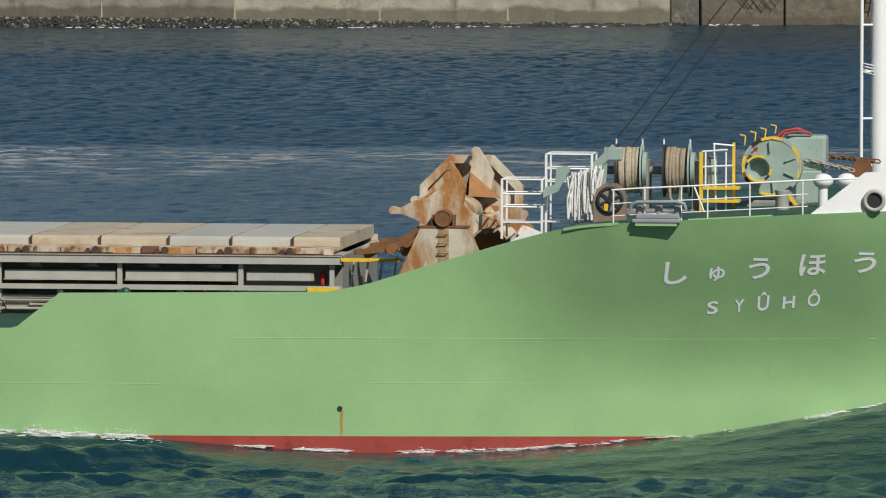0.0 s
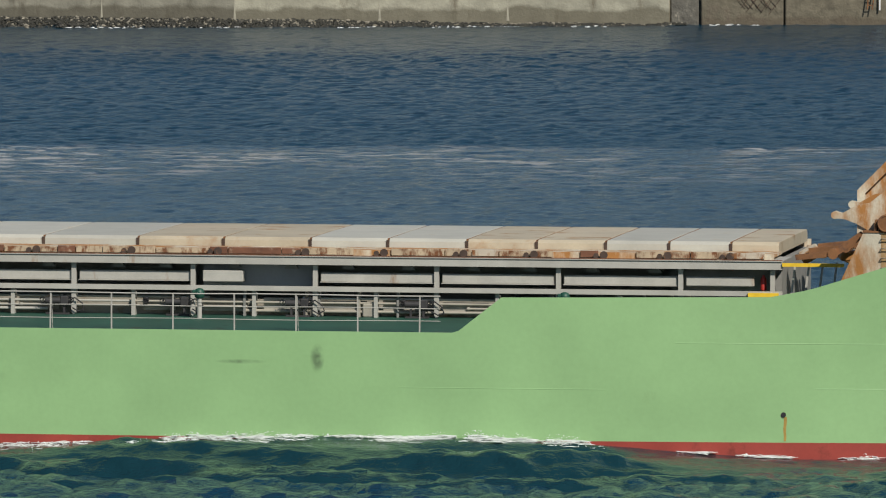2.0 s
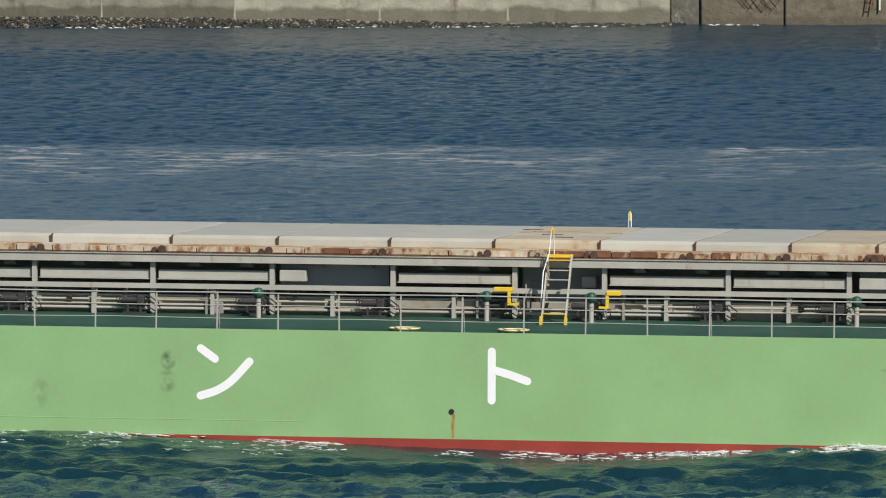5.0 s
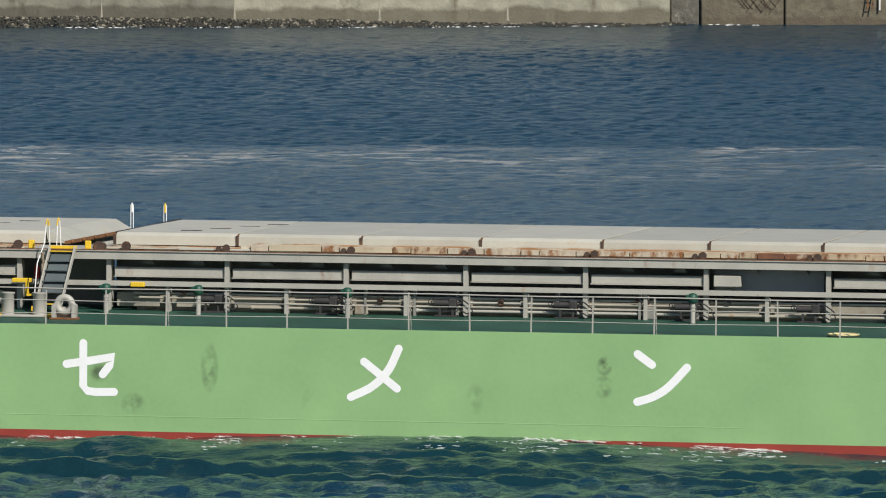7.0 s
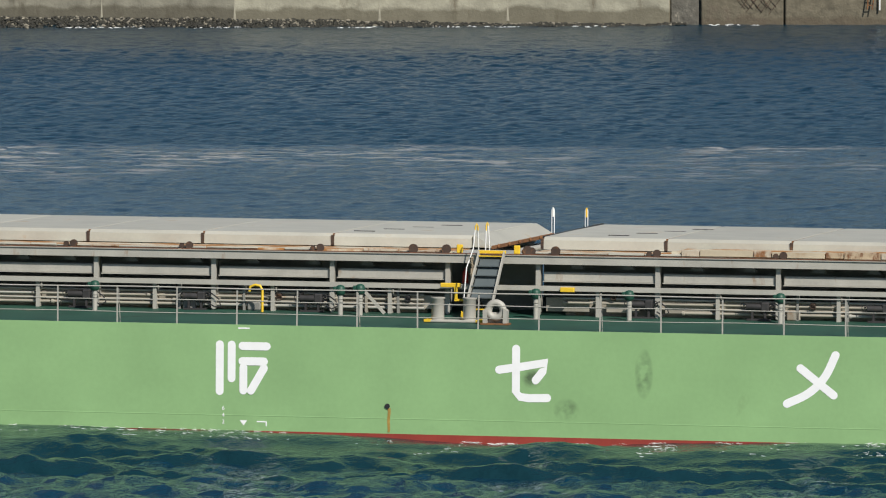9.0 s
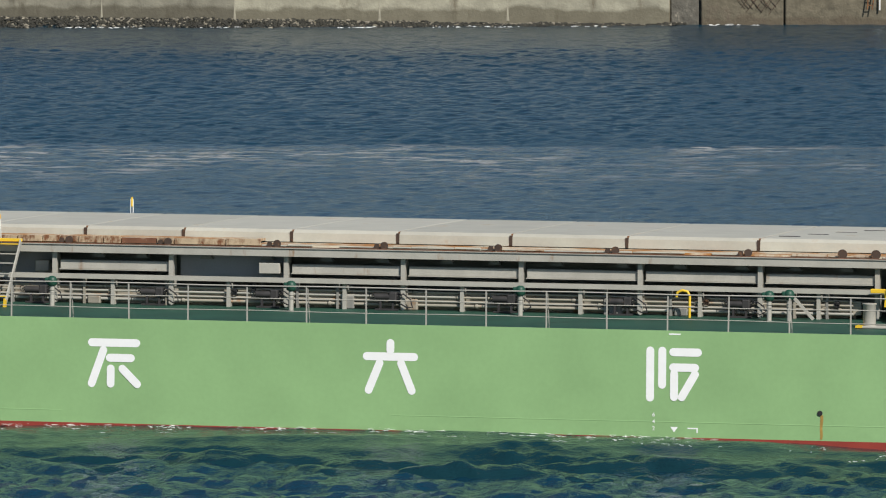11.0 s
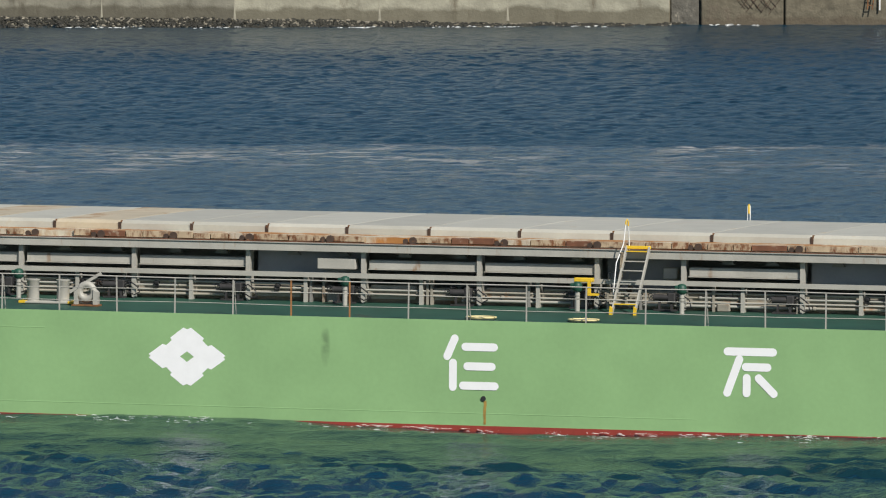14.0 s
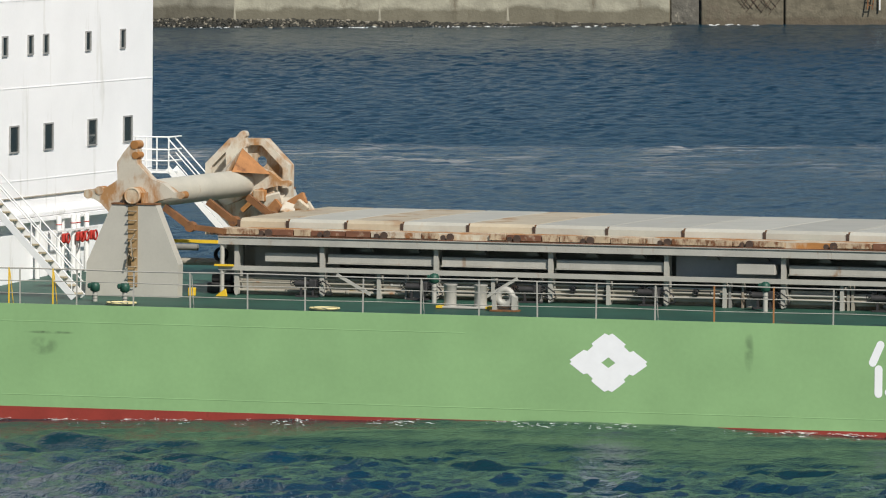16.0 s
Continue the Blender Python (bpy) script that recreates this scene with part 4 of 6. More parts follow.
def yellow_bracket(x, flip, y=4.6):
    b = Build()
    if flip:
        # top plate, post and a low arm
        b.box(x - 0.56, x, y - 0.06, y + 0.2, 4.09, 4.21, 0.015)
        b.box(x - 0.14, x - 0.05, y - 0.06, y + 0.02, 3.74, 4.1)
        b.box(x - 0.14, x + 0.18, y - 0.06, y + 0.1, 3.69, 3.75)
    else:
        b.box(x, x + 0.42, y + 0.15, y + 0.3, 4.0, 4.135, 0.015)
        if x > 10:
            b.box(x - 0.02, x + 0.07, y + 0.16, y + 0.24, 3.66, 4.02)
            b.box(x - 0.22, x + 0.07, y + 0.14, y + 0.26, 3.62, 3.68)
    part("safety_bracket", b, M_YELLOW, ship, "yellow painted step bracket beside the ladder")


for x, f in ((21.3, True), (24.05, False), (-6.2, True), (-3.2, False), (-34.45, True)):
    yellow_bracket(x, f)


def sounding_pole(x, y, z0, h, col):
    b = Build()
    b.tube([(x - 0.04, y, z0), (x - 0.04, y, z0 + h), (x, y, z0 + h + 0.05), (x + 0.04, y, z0 + h), (x + 0.04, y, z0)], 0.015, 7)
    p = part("grab_post", b, M_WHITE, ship, "thin white grab post with a yellow tip")
    part("post_tip", Build().tube([(x, y, z0 + h - 0.22), (x, y, z0 + h + 0.07)], 0.03, 8), col, p)


for x, c in ((22.86, M_YELLOW), (-4.98, M_YELLOW), (-6.03, M_WHITE), (-32.8, M_YELLOW)):
    sounding_pole(x, 16.6, 4.9, 0.98, c)


M_GUARD = mat("stained_beige_guard_paint", (0.36, 0.335, 0.275), 0.6, var=0.22, scale=1.6, stain=(0.33, 0.23, 0.09), stain_amt=0.36, stain_scale=1.5, stain_stretch=1.2)
M_BACK = mat("stained_backing_paint", (0.30, 0.275, 0.225), 0.6, var=0.3, scale=1.6, stain=(0.22, 0.125, 0.06), stain_amt=0.42, stain_scale=1.8, stain_stretch=1.6)


M_GREASE = mat("dark_grease", (0.036, 0.034, 0.034), 0.6, var=0.4, scale=4, stain=(0.10, 0.065, 0.04), stain_amt=0.25, stain_scale=5)


def machine_cluster(x, rng):
    """A dark greasy cleat drive: motor, gear box, two handwheels and a looped hose."""
    z = deck_z(5.0)
    b = Build()
    b.tube([(x - 0.34, 5.0, z + 0.40), (x + 0.08, 5.0, z + 0.40)], 0.10, 12)
    b.tube([(x - 0.37, 5.0, z + 0.40), (x - 0.33, 5.0, z + 0.40)], 0.115, 12)
    b.box(x + 0.06, x + 0.30, 4.9, 5.12, z + 0.26, z + 0.54, 0.03)
    b.box(x - 0.36, x + 0.34, 4.92, 5.1, z, z + 0.05)
    b.beam((x - 0.2, 5.0, z), (x - 0.2, 5.0, z + 0.32), 0.06, 0.08)
    b.beam((x + 0.18, 5.0, z), (x + 0.18, 5.0, z + 0.28), 0.06, 0.08)
    m = part("cleat_drive", b, M_GREASE, ship, "dark greasy drive motor on a small stand")
    for dx in (0.38, -0.46):
        w = Build().torus((x + dx, 4.96, z + 0.43), (0.25, 1, 0), 0.085, 0.014, 14, 6)
        w.tube([(x + dx, 4.96, z + 0.43), (x + dx, 5.12, z + 0.43)], 0.02, 6)
        part("handwheel", w, M_BLACK, m)
    h = rng.uniform(0.1, 0.22)
    hose = Build().tube([(x + 0.3, 4.98, z + 0.4), (x + 0.5, 4.96, z + 0.5), (x + 0.72, 4.97, z + 0.34), (x + 0.78, 4.98, z + h), (x + 0.6, 4.97, z + 0.1), (x + 0.42, 4.98, z + 0.2)], 0.022, 7)
    part("hose", hose, M_BLACK, m)


def build_pipes():
    """Pipe runs and gear in the space under the girder."""
    rng = random.Random(12)
    for y, z, r, m in ((5.20, 3.80, 0.03, M_GREY), (5.20, 3.67, 0.035, M_GREY), (5.22, 3.54, 0.035, M_PIPE), (5.24, 3.42, 0.045, M_GREY)):
        for x0, x1 in ((-3.2, 47.0), (-59.0, -7.4)):
            x = x0
            while x < x1:
                w = rng.uniform(2.4, 7.5)
                if rng.random() < 0.86:
                    b = Build()
                    b.tube([(x, y, z), (min(x + w, x1), y, z)], r, 10)
                    b.tube([(x + 0.02, y, z), (x + 0.09, y, z)], r * 1.5, 10)
                    part("deck_pipe", b, M_PIPE if rng.random() < 0.6 else m, ship, "painted deck pipe along the coaming")
                x += w + 0.03
    for a, c in zip(PILLARS[:-1], PILLARS[1:]):
        if a - c < 3.2:
            continue
        mid = (a + c) / 2
        for x0, x1 in ((c + 0.14, mid - 0.12), (mid + 0.12, a - 0.42)):
            if rng.random() < 0.88:
                part("pipe_guard", Build().box(x0 + rng.uniform(0, .15), x1 - rng.uniform(0, .2), 5.30, 5.36, 3.40, 3.74 + rng.uniform(-.05, .08), 0.01), rng.choice((M_GUARD, M_GUARD, M_PIPE, M_BACK)), ship, "stained beige guard plate behind the pipes")
    # pipe stands, valves and clutter
    for k in range(44):
        x = rng.uniform(-58, 46)
        if -7.4 < x < -3.2:
            continue
        b = Build()
        b.box(x - 0.035, x + 0.035, 5.14, 5.3, deck_z(5.2), 4.0)
        if rng.random() < 0.5:
            b.box(x + 0.1, x + 0.5, 5.14, 5.3, deck_z(5.2), deck_z(5.2) + rng.uniform(0.2, 0.42), 0.03)
        part("pipe_stand", b, rng.choice((M_DARKGREY, M_BACK, M_DARKGREY)), ship, "small grey steel pipe support on deck")
    for k in range(26):
        x = rng.uniform(-57, 46)
        if -7.4 < x < -3.2:
            continue
        z = rng.choice((3.7, 3.86))
        v = Build().torus((x, 5.08, z), (0, 1, 0.2), 0.08, 0.015, 14, 6)
        v.tube([(x, 5.08, z), (x, 5.3, z)], 0.02, 6)
        v.box(x - 0.07, x + 0.07, 5.12, 5.28, z - 0.1, z + 0.1, 0.02)
        part("valve", v, rng.choice((M_BLACK, M_GREASE, M_DARKRUST)), ship, "dark handwheel valve on a deck pipe")
    for x0, x1 in ((-3.2, 47.0), (-59.0, -7.4)):
        part("pipe_backing", Build().box(x0, x1, 5.62, 5.66, deck_z(5.6), 3.74), M_BACK, ship, "stained grey plate behind the pipes")
    for a, c in GAPS:
        if a > 0 or a < -20:
            part("bay_plate", Build().box(c + 0.1, a - 0.1, 5.9, 5.95, 3.4, 4.78), M_MIDGREY, ship, "plain grey plate in the ladder bay")
            part("bay_locker", Build().box(a - 0.75, a - 0.3, 5.5, 5.85, 4.18, 4.52, 0.03), M_GREY, ship, "small grey locker in the ladder bay")
            for q in (0.28, 0.42, 0.9):
                part("bay_pipe", Build().tube([(c + q, 5.4, deck_z(5.4)), (c + q, 5.4, 4.3), (c + q + 0.06, 5.45, 4.36), (c + q + 0.3, 5.5, 4.36)], 0.03, 8), M_DARKGREY, ship, "bent grey pipe in the ladder bay")
    for x in PILLARS[1:-1]:
        if not -8 < x < -3:
            machine_cluster(x - 0.5 + rng.uniform(-.08, .08), rng)
    # roller brackets hung above the long boxes
    for k, (a, c) in enumerate(zip(PILLARS[:-1], PILLARS[1:])):
        if a - c > 3.2:
            for f in (0.32, 0.78):
                x = c + (a - c) * f + rng.uniform(-.2, .2)
                b = Build().prism([(x - 0.2, 4.66), (x + 0.2, 4.66), (x + 0.12, 4.78), (x - 0.12, 4.8)], "y", 5.3, 5.5)
                part("roller_bracket", b, M_DARKGREY, ship, "grey bracket above the coaming box")
    for x0, z0, x1, z1 in ((-9.13, 3.95, -8.49, 3.27), (-55.56, 3.98, -54.48, 3.4), (-49.86, 4.0, -50.87, 3.4)):
        part("diagonal_stay", Build().beam((x0, 4.75, z0), (x1, 4.75, z1), 0.05, 0.09), M_GREY, ship, "grey diagonal stay below the girder")
    b = Build().tube([(-12.2, 4.7, deck_z(4.7)), (-12.2, 4.7, 3.9), (-12.27, 4.7, 4.02), (-12.42, 4.7, 4.05), (-12.56, 4.7, 4.0), (-12.6, 4.7, 3.85)], 0.04, 8)
    part("gooseneck_pipe", b, M_YELLOW, ship, "yellow bent gooseneck pipe")
    for x in (48.0, -6.2):
        e = part("fire_extinguisher", Build().tube([(x, 5.4, 4.18), (x, 5.4, 4.5), (x, 5.4, 4.56), (x, 5.4, 4.62)], 0.09, 12, radii=[.09, .09, .05, .03]), M_RED, ship, "small red cylinder by the hatch end")
    part("platform_edge", Build().box(47.6, 48.5, 4.84, 4.92, 3.98, 4.12), M_YELLOW, ship, "yellow platform edge")
    part("platform_edge", Build().box(48.6, 50.4, 4.84, 4.98, 4.9, 5.0), M_YELLOW, ship, "yellow platform edge")
    part("platform_edge", Build().box(-61.9, -59.4, 4.84, 4.98, 4.82, 4.92), M_YELLOW, ship, "yellow platform edge")
    part("platform_edge", Build().box(-59.5, -58.9, 4.84, 4.92, 4.14, 4.2), M_YELLOW, ship, "yellow platform edge")
    # cover straps and stop bars on the middle panels
    for x0, s in ((-2.4, 1), (-10.2, 1), (22.0, -1)):
        for k in range(4):
            x = x0 + k * 0.55 * s
            part("lashing_slot", Build().box(x - 0.32, x + 0.32, 9.2 + k * 1.5, 9.26 + k * 1.5, 5.468, 5.49), M_BLACK, ship, "dark slot on the cover top")


build_pipes()


def end_of_cover():
    """The raised folding end between the two covers."""
    b = Build()
    b.beam((-4.41, 7.95, 5.45), (-4.41, 16.35, 5.47), 0.05, 0.06)
    part("cover_end_bar", b, M_BLACK, ship, "dark bar along the end of the hatch cover")
    b = Build()
    b.prism([(-6.56, 5.44), (-6.5, 5.47), (-5.98, 5.17), (-6.0, 5.1), (-6.5, 5.12)], "y", 7.9, 16.35)
    part("cover_end_plate", b, M_PANEL, ship, "sloping cream end plate of the hatch cover")
    part("cover_end_rust", Build().box(-5.99, -5.93, 7.9, 16.35, 5.07, 5.17), M_RUST, ship, "rusted edge of the sloping end plate")
    for k in range(6):
        part("end_clamp", Build().ball((-5.9, 8.5 + 1.45 * k, 5.13), 0.05, 0.12, 0.07, 10, 6), M_RUST, ship, "small rusted clamp on the cover end")
    for y0 in (8.2, 10.6):
        part("end_pipe", Build().tube([(-5.55 - 0.1 * (y0 > 9), y0 - 0.3, 4.93), (-5.1, 16.3, 4.98)], 0.07, 8), M_GREY, ship, "light grey bar between the two hatches")
    for x, y in ((-6.35, 5.24), (-4.62, 5.24), (-4.6, 15.9)):
        part("stop_block", Build().box(x - 0.09, x + 0.09, y, y + 0.12, 5.07, 5.32, 0.02), M_YELLOW, ship, "yellow stop block at the cover corner")
    for x in (-4.3, -3.45, -6.75, -7.75):
        part("end_roller", Build().tube([(x, 5.22, 5.18), (x, 5.3, 5.18)], 0.14, 14), M_DARKRUST, ship, "rusted roller wheel at the cover corner")
    b = Build()
    b.box(-6.45, -4.5, 7.9, 16.5, 4.8, 4.86)
    part("cross_deck_plate", b, M_GREY, ship, "grey plate between the two hatches")
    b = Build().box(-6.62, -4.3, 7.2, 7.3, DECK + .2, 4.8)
    part("cross_deck_wall", b, M_DARKGREY, ship, "cross deck bulkhead in shade-darkened grey")


end_of_cover()


# ================= roll-up drums at both hatch ends =================
def knob(cx, cz, r, a0, a1, n=6):
    return [(cx + r * math.cos(radians(a)), cz + r * math.sin(radians(a))) for a in np.linspace(a0, a1, n)]


TIPS = ((0.02, 1.52, 0.12), (0.05, 1.2, 0.10), (1.5, 0.02, 0.10), (-1.46, 0.0, 0.13), (-1.10, 0.11, 0.12))


def turned(pts, spin, flip):
    c, q = math.cos(radians(spin)), math.sin(radians(spin))
    pts = [(-u if flip else u, w) for u, w in pts]
    return [(u * c - w * q, u * q + w * c) for u, w in pts]


def claw_outline(spin, flip):
    """A three-armed plate whose arm tips carry pairs of round claws."""
    up = [(-0.52, 0.45), (-0.54, 0.98), (-0.3, 1.32)] + knob(0.02, 1.52, 0.12, 150, -60) + knob(0.05, 1.2, 0.10, 60, -70)
    right = [(0.1, 0.95), (0.55, 0.5), (0.95, 0.36), (1.3, 0.10)] + knob(1.5, 0.02, 0.10, 80, -120) + [(1.2, -0.06), (0.85, -0.14)]
    left = [(-0.5, -0.7), (-0.78, -0.55), (-1.05, -0.28), (-1.28, -0.14)] + knob(-1.46, 0.0, 0.13, 250, 70) + knob(-1.10, 0.11, 0.12, 140, 30) + [(-0.8, 0.26)]
    pts = turned(up + right + left, spin, flip)
    return pts[::-1] if flip else pts


def cover_drum(cx, cz, spin, rust, hatch_side, far=14.1, big=1.0):
    """Pedestals, cross tube, claw plate and octagonal wheel, on which the cover rolls up."""
    m_main = M_RUSTY if rust else M_DRUM
    drum = part("cover_drum", Build().tube([(cx, 4.1, cz), (cx, far + 0.3, cz)], 0.42, 32), m_main if rust else M_TUBE, ship, "rusty hatch cover drum on tall pedestals" if rust else "cream hatch cover drum tube with rust streaks")
    for y in (3.75, 16.4):
        z0 = deck_z(3.7)
        b = Build()
        b.prism([(cx - 1.5, z0), (cx + 1.45, z0), (cx + 1.47, z0 + 1.0), (cx + 0.72, cz - 0.24), (cx - 0.65, cz - 0.24), (cx - 1.47, z0 + 1.0)], "y", y - 0.22, y + 0.22)
        ped = part("pedestal", b, m_main if rust else M_PED, drum, "grey tapered pedestal plate with a rust run")
        b = Build().box(cx - 0.68, cx + 0.75, y - 0.25, y + 0.25, cz - 0.27, cz - 0.22)
        part("pedestal_cap", b, M_RUST, drum)
        b = Build()
        b.tube([(cx, y - 0.3, cz), (cx, y + 0.3, cz)], 0.26, 18)
        b.torus((cx, y - 0.29, cz), (0, 1, 0), 0.23, 0.03, 20, 6)
        b.box(cx - 0.34, cx - 0.27, y - 0.2, y + 0.2, cz - 0.25, cz + 0.1)
        b.box(cx + 0.27, cx + 0.34, y - 0.2, y + 0.2, cz - 0.25, cz + 0.1)
        part("bearing", b, M_RUST if rust else M_RUSTY, drum, "round shaft bearing")
    # rungs up the near pedestal
    rung = Build().tube([(-0.13, 3.54, 0), (-0.13, 3.42, 0), (0.13, 3.42, 0), (0.13, 3.54, 0)], 0.018, 6).mesh("rung", M_ROPE)
    for k in range(9):
        part("rung", rung, None, drum, m=pose(cx, 0, deck_z(3.5) + 0.35 + 0.28 * k))
    b = Build()
    b.tube([(cx - 0.16, 3.4, deck_z(3.5) + 0.9), (cx - 0.05, 3.36, deck_z(3.5) + 1.3), (cx + 0.08, 3.38, deck_z(3.5) + 1.1), (cx, 3.36, deck_z(3.5) + 1.7), (cx + 0.12, 3.4, deck_z(3.5) + 1.9)], 0.03, 6)
    part("hung_rope", b, M_ROPE, drum, "brown rope hung on the rungs")
    part("rust_run", Build().box(cx - 0.14, cx + 0.17, 3.515, 3.528, deck_z(3.5) + 0.3, cz - 0.3), M_RUSTRUN, drum, "brown rust run down the pedestal")
    b = Build()
    out = claw_outline(spin, rust)
    px = cx - (0.06 if rust else 0.16)
    b.prism([(px + u, cz + w) for u, w in out], "y", 4.05, 4.5)
    part("claw_plate", b, m_main, drum, "claw plate that grips the cover links")
    for (u, w), (_, _, kr) in zip(turned([t[:2] for t in TIPS], spin, rust), TIPS):
        part("claw_tip", Build().tube([(px + u, 4.03, cz + w), (px + u, 4.52, cz + w)], kr + 0.012, 14), M_RUSTY, drum, "rounded rusted claw tip")
    # octagonal wheel at the far end
    w = Build()
    R, r = 1.50 * big, 1.27 * big
    n = 8
    oy0, oy1 = far, far + 0.5
    ring = []
    for yy, rr in ((oy0, r), (oy0, R), (oy1, R), (oy1, r)):
        ring.append([(cx + rr * math.cos(2 * math.pi * (k + .5) / n), yy, cz + rr * math.sin(2 * math.pi * (k + .5) / n)) for k in range(n)])
    w.loft(ring + [ring[0]], caps=False)
    part("octagon_wheel", w, m_main, drum, "octagonal rim of the far drum wheel")
    # solid wheel plate with one round hole
    disc = Build()
    hx, hz = cx + 0.42 * big, cz + 0.66 * big
    rings = []
    for yy, hole in ((far + 0.2, False), (far + 0.2, True), (far + 0.28, True), (far + 0.28, False)):
        ring = []
        for k in range(16):
            a = 2 * math.pi * (k + 1) / 16
            if hole:
                ring.append((hx + 0.17 * math.cos(a), yy, hz + 0.17 * math.sin(a)))
            else:
                q = r * 1.01 * (1 if k % 2 == 0 else math.cos(math.pi / 8))
                ring.append((cx + q * math.cos(a), yy, cz + q * math.sin(a)))
        rings.append(ring)
    disc.loft(rings + [rings[0]], caps=False)
    part("wheel_plate", disc, m_main, drum)
    # a second claw plate before the wheel, stiffened by gussets on the tube
    b = Build()
    b.prism([(cx + u * big, cz + w * big) for u, w in out], "y", far - 0.5, far - 0.2)
    part("claw_plate", b, m_main, drum, "claw plate that grips the cover links")
    yc = far - 0.52
    for sgn, m in ((1, M_RUSTORANGE), (-0.75, m_main)):
        g = Build()
        g.add([(cx + 0.02, yc, cz + 1.1), (cx + sgn * 0.95, yc, cz + 0.3), (cx + sgn * 0.12, yc - 1.3, cz + 0.40), (cx + sgn * 0.1, yc, cz + 0.35)], [(0, 1, 2), (0, 2, 3), (1, 3, 2), (0, 3, 1)])
        part("gusset", g, m, drum, "rusted gusset plate on the drum tube")
    b = Build().box(cx + 0.5, cx + 0.86, far - 0.9, far - 0.55, cz - 0.55, cz - 0.18, 0.03)
    b.beam((cx + 0.68, far - 0.7, cz - 0.3), (cx + 0.1, far - 0.7, cz - 0.85), 0.16, 0.14)
    part("link_clamp", b, M_RUSTY, drum, "square clamp with a short arm")
    # linkage down to the first panel
    s = hatch_side
    rg = random.Random(int(cx))
    for y in (4.3, 8.3, far - 2.1, far - 0.1):
        b = Build()
        b.beam((cx + s * 0.75, y, cz - 0.35), (cx + s * 1.6, y, cz - 0.95), 0.2, 0.2)
        b.beam((cx + s * 1.5, y, cz - 0.92), (cx + s * 2.7, y, cz - 1.05), 0.22, 0.16)
        b.tube([(cx + s * 1.6, y - 0.16, cz - 0.93), (cx + s * 1.6, y + 0.16, cz - 0.93)], 0.16, 10)
        part("link_arm", b, M_RUST, drum, "rusted link arm to the first cover panel")
    hs = -s if rust else s
    for k in range(13):
        f = k / 12
        b = Build().box(-0.22 - 0.14 * (k % 3 == 0), 0.22 + 0.14 * (k % 3 == 0), -0.2, 0.2, -0.07, 0.07, 0.03)
        part("hung_link", b, (M_DRUM, M_RUSTORANGE, M_RUSTY, M_DRUM)[k % 4], drum, "rusty cream cover link on the wheel", m=pose(cx + hs * (0.45 + (1.35 if rust else 1.75) * f + rg.uniform(-.12, .12)), far - 0.4 + rg.uniform(-.3, .3), cz - 0.25 - 0.7 * f + rg.uniform(-.22, .22), rg.uniform(50, 110), rg.uniform(-50, 50), rg.uniform(-20, 20)))
    for k in range(6):
        x = cx + s * rg.uniform(1.3, 2.9)
        y = rg.uniform(7.9, far + 1.5)
        b = Build().box(-0.3, 0.3, -0.25, 0.25, -0.14, 0.14, 0.04)
        part("link_block", b, rg.choice((M_RUST, M_RUSTY)), drum, m=pose(x, y, rg.uniform(4.95, 5.25), rg.uniform(-20, 20), rg.uniform(-30, 30), rg.uniform(-20, 20)))


M_DRUM = mat("cream_drum_paint", (0.54, 0.495, 0.405), 0.55, var=0.12, scale=1.2, stain=(0.36, 0.19, 0.075), stain_amt=0.7, stain_scale=1.3, stain_stretch=2.0)
M_TUBE = mat("cream_tube_paint", (0.50, 0.475, 0.395), 0.5, var=0.12, scale=1.0, stain=(0.36, 0.24, 0.13), stain_amt=0.32, stain_scale=1.2, stain_stretch=1.5)
M_PED = mat("pale_grey_pedestal_paint", (0.47, 0.45, 0.39), 0.5, var=0.08, scale=1.2, stain=RUST, stain_amt=0.22, stain_scale=1.0, stain_stretch=4)
M_RUSTRUN = mat("brown_rust_run", (0.34, 0.22, 0.10), 0.8, var=0.35, scale=3, stain=(0.42, 0.36, 0.27), stain_amt=0.4, stain_scale=3)
cover_drum(-61.66, 6.27, 0, False, 1)
cover_drum(51.75, 6.25, -7, True, -1, 11.2, 1.12)


# ================= forecastle =================
def fz(x, y):
    return top_z(x) - 0.03 + 0.018 * y


